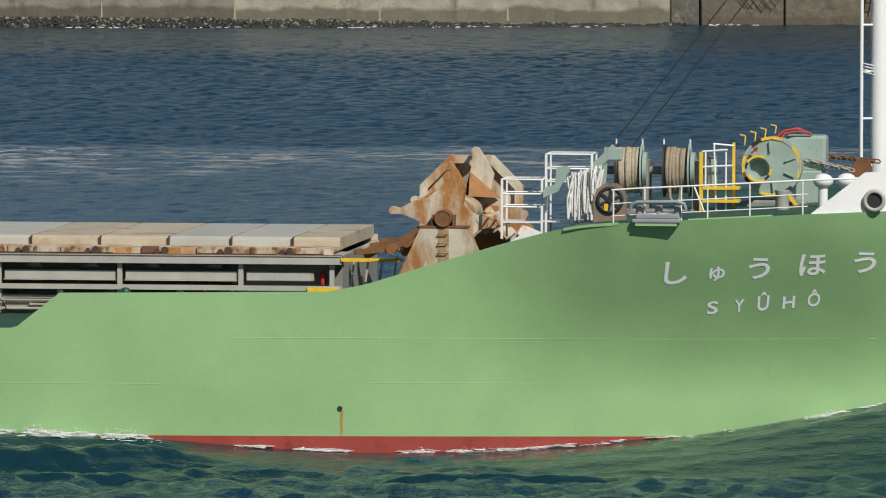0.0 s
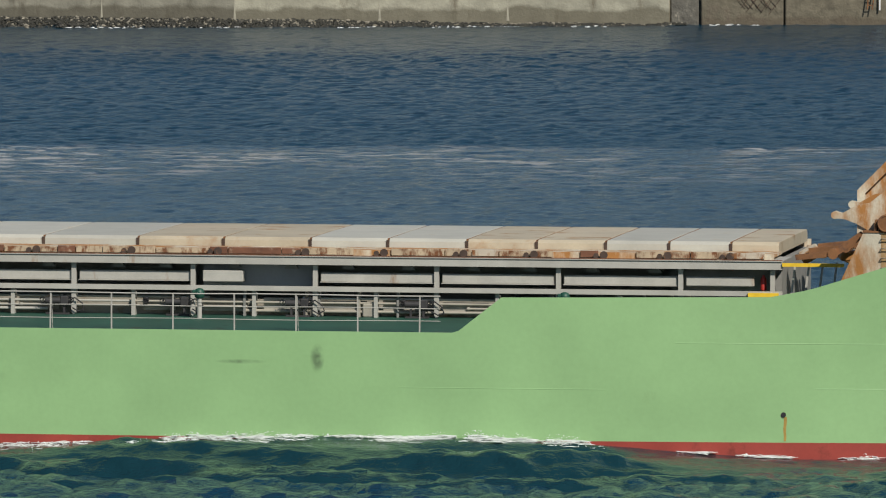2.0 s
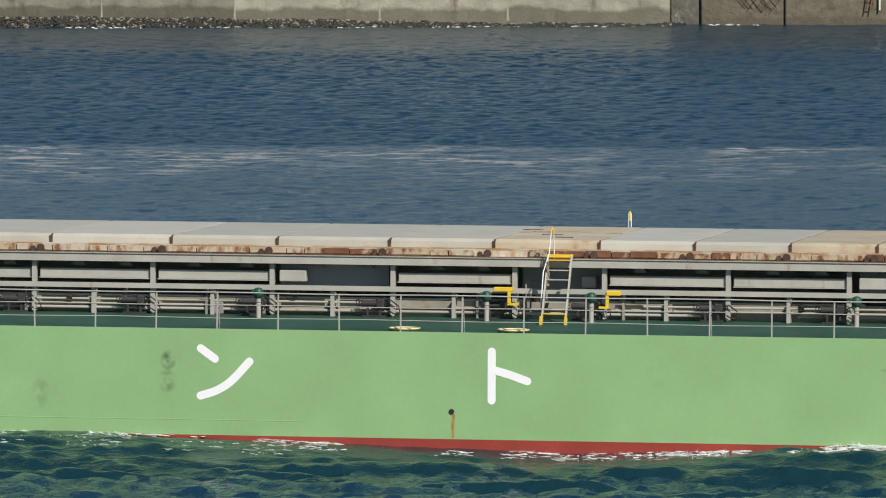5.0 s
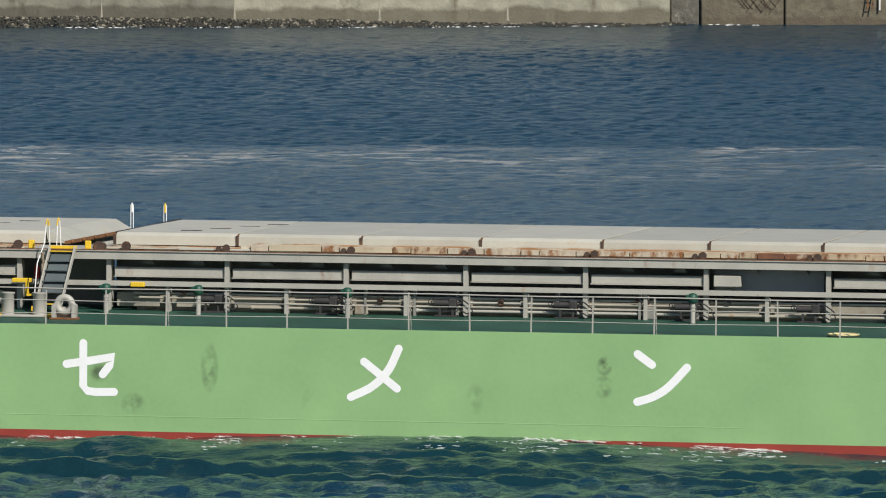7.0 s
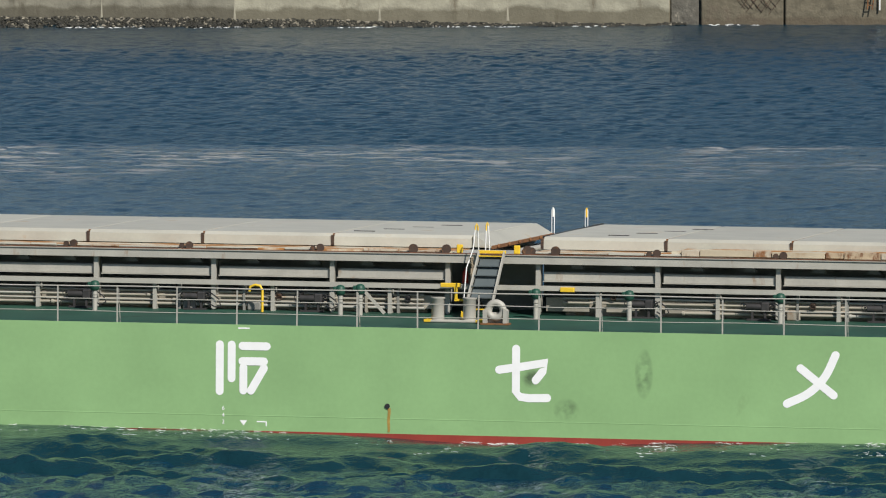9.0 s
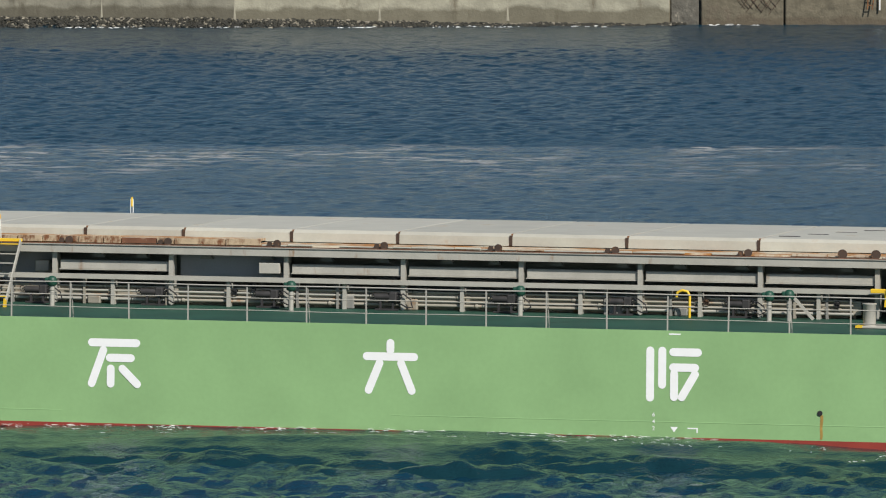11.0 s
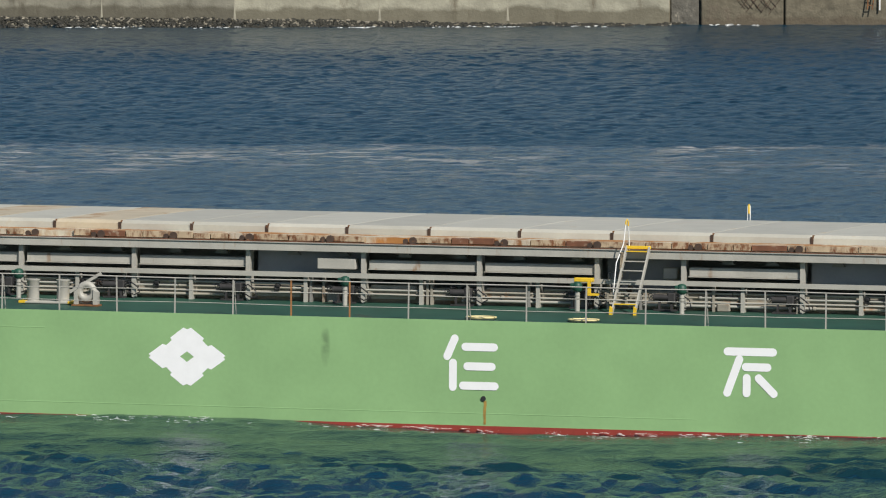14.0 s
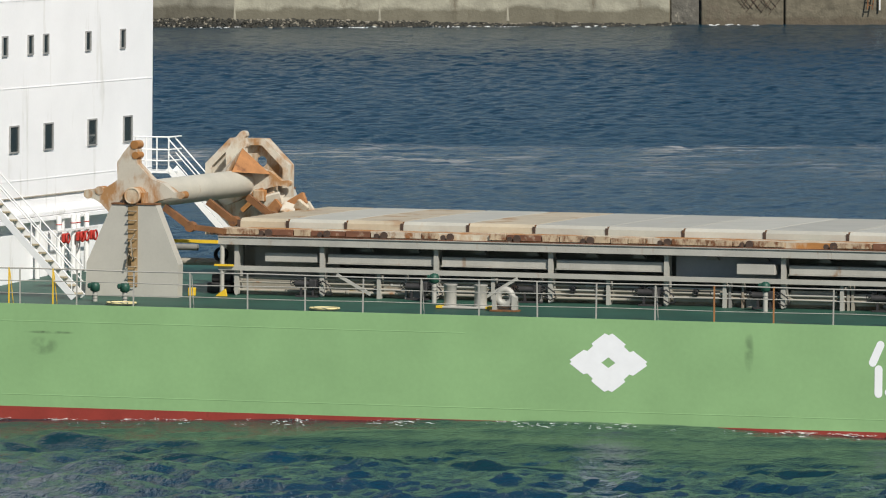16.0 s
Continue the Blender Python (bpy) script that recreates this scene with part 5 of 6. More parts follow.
def build_forecastle():
    # edge railing
    b = Build()
    for dz, r in ((1.0, 0.028), (0.6, 0.018), (0.25, 0.016)):
        b.tube([(x, side_y(x, 6.3) + 0.12, fz(x, 0) + dz) for x in np.linspace(57.0, 62.6 + (dz > 0.9) * 1.6, 12)], r, 7)
    rail = part("forecastle_railing", b, M_WHITE, ship, "white three-bar forecastle railing")
    for x in (57.05, 57.95, 59.0, 59.75, 60.95, 62.45):
        part("stanchion", Build().tube([(x, side_y(x, 6.3) + 0.12, fz(x, 0)), (x, side_y(x, 6.3) + 0.12, fz(x, 0) + 1.0)], 0.025, 6), M_WHITE, rail)
    for x0, x1 in ((59.2, 61.6), (55.6, 57.2)):
        ep = Build()
        ep.loft([[(x, side_y(x, 6.2) - 0.03, top_z(x) - 0.05), (x, side_y(x, 6.2) + 0.08, top_z(x) - 0.05), (x, side_y(x, 6.2) + 0.08, top_z(x) + 0.03), (x, side_y(x, 6.2) - 0.03, top_z(x) + 0.03)] for x in np.linspace(x0, x1, 5)])
        part("deck_edge_plate", ep, M_HULL, ship, "green edge plate of the forecastle deck")
    # white bulwark with an oval fairlead
    b = Build()
    xs = np.linspace(62.7, 74, 16)
    b.loft([[(x, side_y(x, 6.4) - 0.005, top_z(x) - 0.02), (x, side_y(x, 6.4) - 0.015, min(top_z(x) + (x - 62.68) * 0.74, top_z(x) + 1.15)), (x, side_y(x, 6.4) + 0.1, min(top_z(x) + (x - 62.68) * 0.74, top_z(x) + 1.15)), (x, side_y(x, 6.4) + 0.1, top_z(x) - 0.02)] for x in xs], smooth=False)
    bw = part("bow_bulwark", b, M_WHITE, ship, "white bulwark plate at the bow")
    fx = 64.5
    yy = side_y(fx, 6.9)
    part("oval_fairlead", Build().torus((fx, yy - 0.06, 6.98), (0, 1, 0), 0.27, 0.06, 24, 8), M_GREY, bw, "grey oval mooring fairlead")
    part("fairlead_opening", Build().tube([(fx, yy - 0.04, 6.98), (fx, yy + 0.02, 6.98)], 0.26, 20), M_BLACK, bw)
    # two step platform with rails at the break
    b = Build()
    for x0, x1, z0, z1, y in ((53.53, 54.7, 6.2, 7.43, 3.0), (54.76, 56.1, 6.2, 8.15, 3.6)):
        for x in (x0, x1):
            b.beam((x, y, z0 - 0.5), (x, y, z1), 0.07, 0.05)
            b.beam((x, y + 1.4, z0 - 0.5), (x, y + 1.4, z1), 0.05, 0.05)
        for z in (z1, z1 - 0.42, z1 - 0.8):
            b.tube([(x0, y, z), (x1, y, z), (x1, y + 1.4, z), (x0, y + 1.4, z), (x0, y, z)], 0.024, 6)
        b.box(x0, x1, y, y + 1.4, z0 - 0.04, z0)
    part("break_platform", b, M_WHITE, ship, "white railed platform at the forecastle break")
    b = Build()
    b.prism([(53.5, 5.4), (53.95, 5.5), (54.6, 5.9), (54.5, 6.05), (54.0, 5.75)], "y", 2.0, 2.1)
    part("break_bracket", b, M_WHITE, ship, "white bracket under the platform")
    # chock roller in a rusty frame
    b = Build()
    b.prism([(56.29, 6.1), (57.24, 6.1), (57.24, 6.95), (57.15, 7.2), (56.95, 7.36), (56.6, 7.36), (56.38, 7.2), (56.29, 6.95)], "y", 2.1, 2.45)
    r = part("roller_stand", b, mat("brown_worn_stand", (0.22, 0.16, 0.115), .7, var=.3, scale=3, stain=RUST, stain_amt=.4, stain_scale=3), ship, "brown worn pedestal roller stand")
    b = Build()
    b.torus((56.77, 2.06, 6.88), (0, 1, 0), 0.35, 0.05, 24, 7)
    for k in range(3):
        a = k * 2.1 + 0.4
        b.beam((56.77 + 0.33 * math.cos(a), 2.05, 6.88 + 0.33 * math.sin(a)), (56.77 - 0.33 * math.cos(a), 2.05, 6.88 - 0.33 * math.sin(a)), 0.06, 0.08)
    b.tube([(56.77, 2.0, 6.88), (56.77, 2.12, 6.88)], 0.08, 12)
    part("roller_wheel", b, M_BLACK, r, "dark spoked roller wheel")
    part("roller_dark", Build().tube([(56.77, 2.06, 6.88), (56.77, 2.098, 6.88)], 0.34, 24), M_DARKGREY, r)
    part("yellow_tag", Build().box(56.6, 56.72, 2.02, 2.05, 6.58, 6.78), M_YELLOW, r, "yellow tag")
    # multi-roller fairlead that overhangs the side
    b = Build()
    b.box(57.6, 59.0, 0.6, 1.5, 6.2, 6.32, 0.03)
    b.tube([(57.55, 0.75, 6.55), (57.6, 0.72, 6.74), (57.75, 0.7, 6.8), (58.9, 0.7, 6.82), (59.1, 0.72, 6.76), (59.15, 0.75, 6.6)], 0.055, 8)
    for x in (57.8, 58.35, 58.9):
        b.tube([(x, 1.0, 6.3), (x, 1.0, 6.7)], 0.11, 12)
    b.box(57.7, 58.95, 0.7, 1.2, 6.32, 6.46, 0.03)
    b.v = [(x, y + side_y(58.3, 6.2) - 0.85, z + 0.13) for x, y, z in b.v]
    f = part("roller_fairlead", b, M_MIDGREY, ship, "grey multi-roller mooring fairlead over the side")
    yy = side_y(58.3, 6.2)
    part("fairlead_apron", Build().box(57.7, 58.9, yy - 0.22, yy + 0.2, 6.25, 6.33), M_HULL, f)
    # white ropes hung in loops
    rp = Build()
    rg = random.Random(8)
    for k in range(72):
        x = 55.4 + 0.0133 * k
        top = 7.5 + 0.0037 * k + rg.uniform(-.1, .1)
        y = 3.4 + rg.uniform(-.25, .25)
        bot = 6.2 + rg.uniform(0, .35) + (0.5 if k > 50 else 0)
        rp.tube([(x, y, bot), (x + rg.uniform(-.06, .06), y - .05, (top + bot) / 2), (x + rg.uniform(-.05, .15), y, top)], 0.03, 6)
    part("hung_white_ropes", rp, M_WROPE, ship, "white mooring ropes hung over a rail")
    b = Build()
    b.beam((56.35, 3.9, 6.2), (56.5, 3.9, 8.35), 0.12, 0.12)
    b.beam((55.7, 3.9, 7.3), (56.75, 3.9, 8.35), 0.28, 0.24)
    b.box(56.5, 56.95, 3.75, 4.1, 7.95, 8.35, 0.05)
    part("davit_arm", b, M_PALEGREEN, ship, "pale green crane arm stowed on deck")
    b = Build().prism([(54.75, 6.9), (55.2, 7.1), (55.55, 7.75), (55.45, 7.85), (55.15, 7.8), (55.1, 7.3), (54.8, 7.2)], "y", 2.7, 2.9)
    part("wind_flag", b, M_PALEGREEN, ship, "pale green canvas cover at the rail")
    # mooring winch with two rope drums
    wz = 7.62
    b = Build().tube([(56.3, 5.6, wz), (59.25, 5.6, wz)], 0.12, 12)
    b.box(57.45, 57.62, 5.1, 6.2, 6.2, wz + 0.3)
    b.box(58.9, 59.1, 5.1, 6.2, 6.2, wz + 0.3)
    b.box(56.3, 59.2, 5.0, 6.4, 6.25, 6.5, 0.04)
    w = part("mooring_winch", b, M_DARKGREY, ship, "mooring winch with two hawser drums on the forecastle")
    for x0, x1 in ((56.68, 57.34), (58.08, 58.74)):
        for x in (x0 - 0.05, x1 + 0.03):
            fl = Build().tube([(x, 5.6, wz), (x + 0.05, 5.6, wz)], 0.78, 26)
            part("drum_flange", fl, M_GREASE if x < x0 else M_PALEGREEN, w, "round drum flange")
        part("flange_post", Build().box(x0 - 0.06, x0 - 0.02, 5.5, 5.56, wz + 0.6, wz + 0.92), M_WHITE, w)
        part("flange_post", Build().box(x1 + 0.05, x1 + 0.09, 5.5, 5.56, wz + 0.6, wz + 0.92), M_WHITE, w)
        rope = Build()
        rope.tube([(x0, 5.6, wz), (x1, 5.6, wz)], 0.58, 20)
        rr = part("wound_hawser", rope, M_ROPE if x0 > 57.5 else M_ROPE2, w, "thick brown hawser wound on the drum")
        n = 6
        for k in range(n):
            xx = x0 + 0.05 + (x1 - x0 - 0.08) * (k + 0.5) / n
            turn = Build().torus((xx, 5.6, wz), (1, 0.05 * rg.uniform(-1, 1), 0.05 * rg.uniform(-1, 1)), 0.62 + rg.uniform(-.03, .03), 0.07, 28, 8)
            part("rope_turn", turn, M_ROPE if x0 > 57.5 else M_ROPE2, rr)
    lp = Build()
    lp.tube([(58.25, 4.95, 7.2), (58.27, 4.9, 6.85), (58.4, 4.9, 6.68), (58.55, 4.92, 6.8), (58.6, 4.95, 7.2)], 0.05, 8)
    part("hanging_loop", lp, M_ROPE, w, "hanging end of the hawser")
    for x in (57.45, 58.86):
        part("brake_wheel", Build().tube([(x, 5.3, wz + .05), (x + 0.12, 5.3, wz + .05)], 0.5, 20), M_PALEGREEN, w, "pale green brake housing")
    # yellow work platform with white guard
    b = Build()
    for z in (6.72, 7.1):
        b.box(59.2, 60.3, 4.8, 5.6, z, z + 0.08)
    b.box(59.14, 59.24, 4.8, 4.9, 6.3, 8.2)
    b.box(60.05, 60.13, 5.5, 5.6, 6.3, 8.45)
    yp = part("winch_control_stand", b, M_YELLOW, ship, "yellow control platform with white guard rails")
    b = Build()
    for p, q in (((59.3, 5, 7.1), (59.3, 5, 8.2)), ((59.62, 5, 6.4), (59.55, 5, 8.42)), ((59.9, 5, 6.4), (59.9, 5, 8.2)), ((59.2, 5, 8.2), (59.95, 5, 8.26)), ((59.5, 5.3, 8.42), (60.1, 5.5, 8.36)), ((59.2, 5, 7.75), (60.1, 5, 7.8)), ((59.0, 4.6, 7.2), (59.4, 4.6, 6.2))):
        b.tube([p, q], 0.03, 6)
    part("guard_rail", b, M_WHITE, yp)
    part("control_cabinet", Build().box(59.35, 59.62, 5.2, 5.5, 6.9, 8.05, 0.03), M_PALEGREEN, yp)
    # anchor windlass
    c = Vector((61.17, 6.0, 7.75))
    b = Build()
    b.tube([(c.x, 5.9, c.z), (c.x + 0.05, 6.9, c.z)], 0.86, 36)
    wl = part("anchor_windlass", b, M_PALEGREEN, ship, "large pale green anchor windlass drum")
    # flared hub with a deep bowl and a painted rim
    hc = Vector((c.x - 0.34, 0, c.z - 0.05))
    prof = ((5.9, 0.30), (5.55, 0.31), (5.38, 0.36), (5.30, 0.40), (5.27, 0.395), (5.30, 0.33), (5.45, 0.27), (5.62, 0.24))
    b = Build()
    b.loft([[(hc.x + r * math.cos(q), y, hc.z + r * math.sin(q)) for q in [2 * math.pi * k / 28 for k in range(28)]] for y, r in prof], smooth=True)
    part("warping_hub", b, M_PALEGREEN, wl, "pale green flared hub with a deep bowl")
    for k in range(12):
        q0, q1 = 2 * math.pi * k / 12, 2 * math.pi * (k + 1) / 12
        pts = [(hc.x + R * math.cos(q), hc.z + R * math.sin(q)) for R, q in ((0.335, q0), (0.40, q0), (0.40, (q0 + q1) / 2), (0.40, q1), (0.335, q1), (0.335, (q0 + q1) / 2))]
        part("hub_rim", Build().prism(pts, "y", 5.245, 5.28), M_BLACK if k in (5, 10) else M_PALEGREEN if k in (0, 1, 6) else M_YELLOW, wl, "black and yellow hub rim")
    for ang in (20, 95, 150, 200, 275, 335):
        q = radians(ang)
        part("drum_rib", Build().beam((c.x + 0.42 * math.cos(q), 5.86, c.z + 0.42 * math.sin(q)), (c.x + 0.74 * math.cos(q), 5.86, c.z + 0.74 * math.sin(q)), 0.10, 0.035), M_PALEGREEN, wl)
    for ang in (345, 5, 60):
        q = radians(ang)
        part("paint_mark", Build().box(c.x + 0.6 * math.cos(q) - 0.04, c.x + 0.6 * math.cos(q) + 0.04, 5.89, 5.898, c.z + 0.6 * math.sin(q) - 0.07, c.z + 0.6 * math.sin(q) + 0.07), M_YELLOW, wl)
    part("paint_mark", Build().prism([(c.x - 0.62, c.z + 0.40), (c.x - 0.48, c.z + 0.52), (c.x - 0.50, c.z + 0.56), (c.x - 0.40, c.z + 0.56), (c.x - 0.42, c.z + 0.46), (c.x - 0.45, c.z + 0.49), (c.x - 0.58, c.z + 0.37)], "y", 5.88, 5.898), M_RED, wl, "red turning arrow")
    for k in range(16):
        a0, a1 = 2 * math.pi * k / 16, 2 * math.pi * (k + 0.96) / 16
        for R0, R1, yy, cx, cz in ((0.80, 0.875, 5.88, c.x, c.z),):
            if R0 < 0.5 and k % 2:
                continue
            pts = [(cx + R * math.cos(a), cz + R * math.sin(a)) for R, a in ((R0, a0), (R1, a0), (R1, (a0 + a1) / 2), (R1, a1), (R0, a1))]
            part("warning_band", Build().prism(pts, "y", yy - 0.02, yy + 0.02), M_BLACK if k in (5, 9, 13) else M_PALEGREEN if k % 4 == 2 else M_YELLOW, wl, "black and yellow warning band")
    b = Build()
    b.box(61.5, 62.7, 6.7, 8.0, 7.55, 8.62, 0.08)
    b.box(61.8, 62.6, 6.6, 7.9, 6.6, 7.6, 0.05)
    part("gear_case", b, M_PALEGREEN, wl, "pale green gear case")
    b = Build()
    for k in range(4):
        b.tube([(60.35 + 0.3 * k, 6.2, 8.35 + 0.12 * k), (60.38 + 0.3 * k, 6.2, 8.62 + 0.1 * k), (60.22 + 0.3 * k, 6.2, 8.66 + 0.1 * k)], 0.022, 6)
    part("lever", b, M_YELLOW, wl, "yellow levers")
    for k, m in enumerate((M_RED, M_BLACK, M_RED)):
        part("hose", Build().tube([(61.2 + .1 * k, 6.4, 8.5), (61.5, 6.5, 8.78 - .04 * k), (61.9, 6.6, 8.84 - .04 * k), (62.3, 6.7, 8.66)], 0.035, 7), m, wl, "bent hydraulic hose")
    b = Build()
    b.box(60.4, 62.2, 5.9, 7.6, 6.25, 6.75, 0.06)
    b.beam((61.7, 5.7, 7.0), (62.1, 5.7, 6.45), 0.1, 0.12)
    part("windlass_bed", b, M_DARKGREY, wl)
    part("bed_edge", Build().beam((61.6, 5.62, 7.05), (62.05, 5.62, 6.45), 0.06, 0.1), M_YELLOW, wl)
    # anchor chains
    for y, x0, z0, x1, z1 in ((6.6, 62.15, 7.92, 63.5, 7.62), (7.6, 62.7, 8.0, 64.2, 7.85)):
        p, q = Vector((x0, y, z0)), Vector((x1, y, z1))
        ch = Build()
        nl = 9
        for k in range(nl):
            cpt = p.lerp(q, (k + 0.5) / nl)
            d = (q - p).normalized()
            side = Vector((0, 1, 0)) if k % 2 else Vector((0, 0, 1))
            h = 0.105
            loop = [cpt + d * h + side * 0.05, cpt + d * (h + 0.04), cpt + d * h - side * 0.05, cpt - d * h - side * 0.05, cpt - d * (h + 0.04), cpt - d * h + side * 0.05, cpt + d * h + side * 0.05]
            ch.tube(loop, 0.026, 6)
        part("anchor_chain", ch, M_PIPE if y < 7 else M_RUST, ship, "heavy stud-link anchor chain from the windlass")
    # bitts, vents and stopper
    b = Build().tube([(61.63, 3.9, 6.3), (61.63, 3.9, 7.05), (61.63, 3.9, 7.1), (61.63, 3.9, 7.14)], 0.2, 16, radii=[.2, .2, .225, .225])
    part("forecastle_bollard", b, M_GREY, ship, "grey single mooring bollard with a stained base")
    for x, y in ((62.8, 4.2), (63.46, 4.6)):
        b = Build().tube([(x, y, 6.4), (x, y, 7.35)], 0.14, 14)
        b.ball((x, y, 7.4), 0.3, 0.3, 0.22, 16, 8)
        part("white_vent", b, M_WHITE, ship, "white mushroom ventilator")
    b = Build().prism([(63.5, 6.5), (64.2, 6.5), (64.0, 7.9), (63.6, 7.95), (63.4, 7.5)], "y", 6.8, 7.1)
    part("chain_stopper", b, M_RUST, ship, "rusty chain stopper")
    # foremast with side ladder
    b = Build().tube([(63.95, 12, 6.5), (63.95, 12, 17)], 0.26, 20)
    m = part("foremast", b, M_WHITE, ship, "thick white foremast with a ladder")
    b = Build()
    b.tube([(63.43, 11.7, 6.6), (63.43, 11.7, 17)], 0.055, 10)
    for k in range(7):
        b.tube([(63.43, 11.7, 7.57 + 1.4 * k), (63.9, 11.95, 7.57 + 1.4 * k)], 0.04, 6)
    for k in range(4):
        b.torus((63.62, 11.75, 10.32 + 0.09 * k), (0.25, 0.1, 1), 0.17, 0.012, 16, 5)
    part("mast_ladder", b, M_WHITE, m)
    for p, q in (((55.5, 9.5, 7.4), (63.7, 12, 18.0)), ((56.15, 9.5, 7.4), (63.8, 12, 17.4))):
        st = Build().tube([p, q], 0.022, 6)
        part("mast_stay", st, M_BLACK, m, "thin dark wire stay")


M_ROPE2 = mat("pale_speckled_hawser", (0.45, 0.38, 0.27), 0.9, var=0.35, scale=9, bump=0.03, bump_scale=50)
build_forecastle()


# ================= deckhouse and its gear =================
def build_house():
    F = -66.9
    # front face with rounded near corner; side goes aft
    b = Build()
    y0, y1, rr = 3.4, 19.95, 0.5
    z0, z1 = DECK, 19.0
    prof = [(F, y1), (F, y0 + rr)] + [(F - rr + rr * math.cos(a), y0 + rr - rr * math.sin(a)) for a in np.linspace(0.2, 1.4, 5)] + [(F - rr, y0), (-93, y0), (-93, y1)]
    b.loft([[(x, y, z0) for x, y in prof], [(x, y, z1) for x, y in prof]])
    house = part("deckhouse", b, M_HOUSE, ship, "white painted steel deckhouse front with small square windows")
    for y in (7.6, 10.65, 14.62, 17.92, 4.9):
        win(house, F, y - 0.35, 7.74, 0.72, 0.76)
    for y in (6.6, 8.85, 10.22, 14.05, 17.25):
        win(house, F, y - 0.2, 10.62, 0.38, 0.54)
    for z in (9.31, 12.0, 14.7, 6.45):
        part("deck_seam", Build().box(F, F + 0.012, y0, y1, z - 0.014, z + 0.014), M_HOUSE, house)
    # ledge with a round edge and cable pipe
    part("house_ledge", Build().tube([(F + 0.12, 3.6, 5.40), (F + 0.12, 19.9, 5.40)], 0.11, 12), M_HOUSE, house, "white round pipe across the house front")
    part("house_pipe", Build().tube([(F + 0.03, 3.6, 5.92), (F + 0.03, 19.9, 5.92)], 0.028, 8), M_PIPE, house, "stained cable pipe")
    part("house_shadow_beam", Build().box(F, F + 0.3, 3.6, 19.9, 5.16, 5.28), M_HOUSE, house)
    for y in (4.2, 9.0, 11.2):
        b = Build().tube([(F + 0.16, y, DECK + 0.2), (F + 0.16, y, 5.26)], 0.08, 10)
        part("house_standpipe", b, M_WHITE, house)
    for k, y in enumerate((10.0, 11.3, 11.7, 12.5)):
        b = Build().tube([(F + 0.5, y, DECK + 0.25), (F + 0.5, y, 5.16), (F + 0.5, y + 0.04, 5.26)], 0.085, 10)
        s = part("standpipe", b, M_WHITE, ship, "white fire main standpipe before the house")
        b = Build().box(F + 0.62, F + 0.75, y - 0.16, y + 0.16, 4.45, 4.75, 0.04)
        b.torus((F + 0.8, y, 4.6), (1, 0, 0), 0.15, 0.03, 14, 6)
        part("standpipe_valve", b, M_RED, s, "red valve")
        part("standpipe_band", Build().torus((F + 0.5, y, 5.02), (0, 0, 1), 0.088, 0.015, 12, 5), M_RED, s)
    b = Build().beam((F + 0.6, 9.5, 4.82), (F + 0.6, 13.2, 4.82), 0.06, 0.06)
    part("standpipe_rail", b, M_WHITE, ship, "white rail before the standpipes")
    # inclined stairs up the starboard side
    b = Build()
    p0, p1 = Vector((-62.95, 1.95, deck_z(2))), Vector((-66.9, 1.95, 7.25))
    for y in (1.95, 2.75):
        b.beam((p0.x, y, p0.z + 0.05), (p1.x, y, p1.z + 0.05), 0.05, 0.2)
    st = part("deck_stairs", b, M_WHITE, ship, "white inclined steel stairs with stained treads")
    n = 17
    for k in range(n):
        f = (k + 0.5) / n
        c = p0.lerp(p1, f)
        part("tread", Build().box(c.x - 0.13, c.x + 0.13, 2.0, 2.72, c.z + 0.02, c.z + 0.06), M_TREAD, st, "tan worn tread")
    for y in (1.95, 2.75):
        b = Build()
        d = Vector((0, 0, 1))
        for h in (0.5, 0.95):
            b.tube([p0 + Vector((0, y - 1.95, h)), p1 + Vector((0, y - 1.95, h))], 0.022, 6)
        for f in (0.02, 0.35, 0.68, 0.98):
            c = p0.lerp(p1, f) + Vector((0, y - 1.95, 0))
            b.tube([c, c + d * 0.95], 0.022, 6)
        part("stair_rail", b, M_WHITE, st)
    # port side stairs and small platform beyond the drum
    b = Build()
    for y in (17.8, 18.5):
        b.beam((-65.6, y, 6.5), (-62.6, y, deck_z(6) + 0.1), 0.05, 0.18)
        b.tube([(-65.6, y, 7.45), (-62.6, y, 4.3)], 0.025, 6)
        b.tube([(-65.6, y, 7.0), (-62.6, y, 3.85)], 0.02, 6)
    b.box(-66.7, -65.5, 17.6, 18.8, 6.35, 6.42)
    ps = part("port_stairs", b, M_WHITE, ship, "white stairs and railed landing on the port side")
    b = Build()
    for z in (7.5, 7.1, 6.75):
        b.tube([(-66.7, 17.6, z), (-65.5, 17.6, z), (-65.5, 18.8, z)], 0.025, 6)
    for x in (-66.6, -66.25, -65.9, -65.5):
        b.tube([(x, 17.6, 6.4), (x, 17.6, 7.5)], 0.025, 6)
    part("landing_rail", b, M_WHITE, ps)
    for x in (-64.35, -62.95):
        part("yellow_stanchion", Build().box(x - 0.018, x + 0.018, 0.1, 0.14, DECK, 4.2).beam((x + 0.05, 0.36, DECK), (x + 0.02, 0.14, 4.1), 0.02, 0.02), M_YELLOW, ship, "yellow railing stanchion")
    coil = Build()
    for k in range(5):
        coil.torus((-59.75, 6.1 + 0.05 * k, 4.42), (0.1, 1, 0), 0.19 + 0.012 * (k % 2), 0.03, 22, 7)
    part("cable_coil", coil, M_BLACK, ship, "black cable coiled on a hook")
    part("cross_pipe", Build().tube([(-61.2, 6.4, 4.18), (-59.6, 6.4, 4.18)], 0.11, 12), M_PIPE, ship, "beige pipe beside the drum")
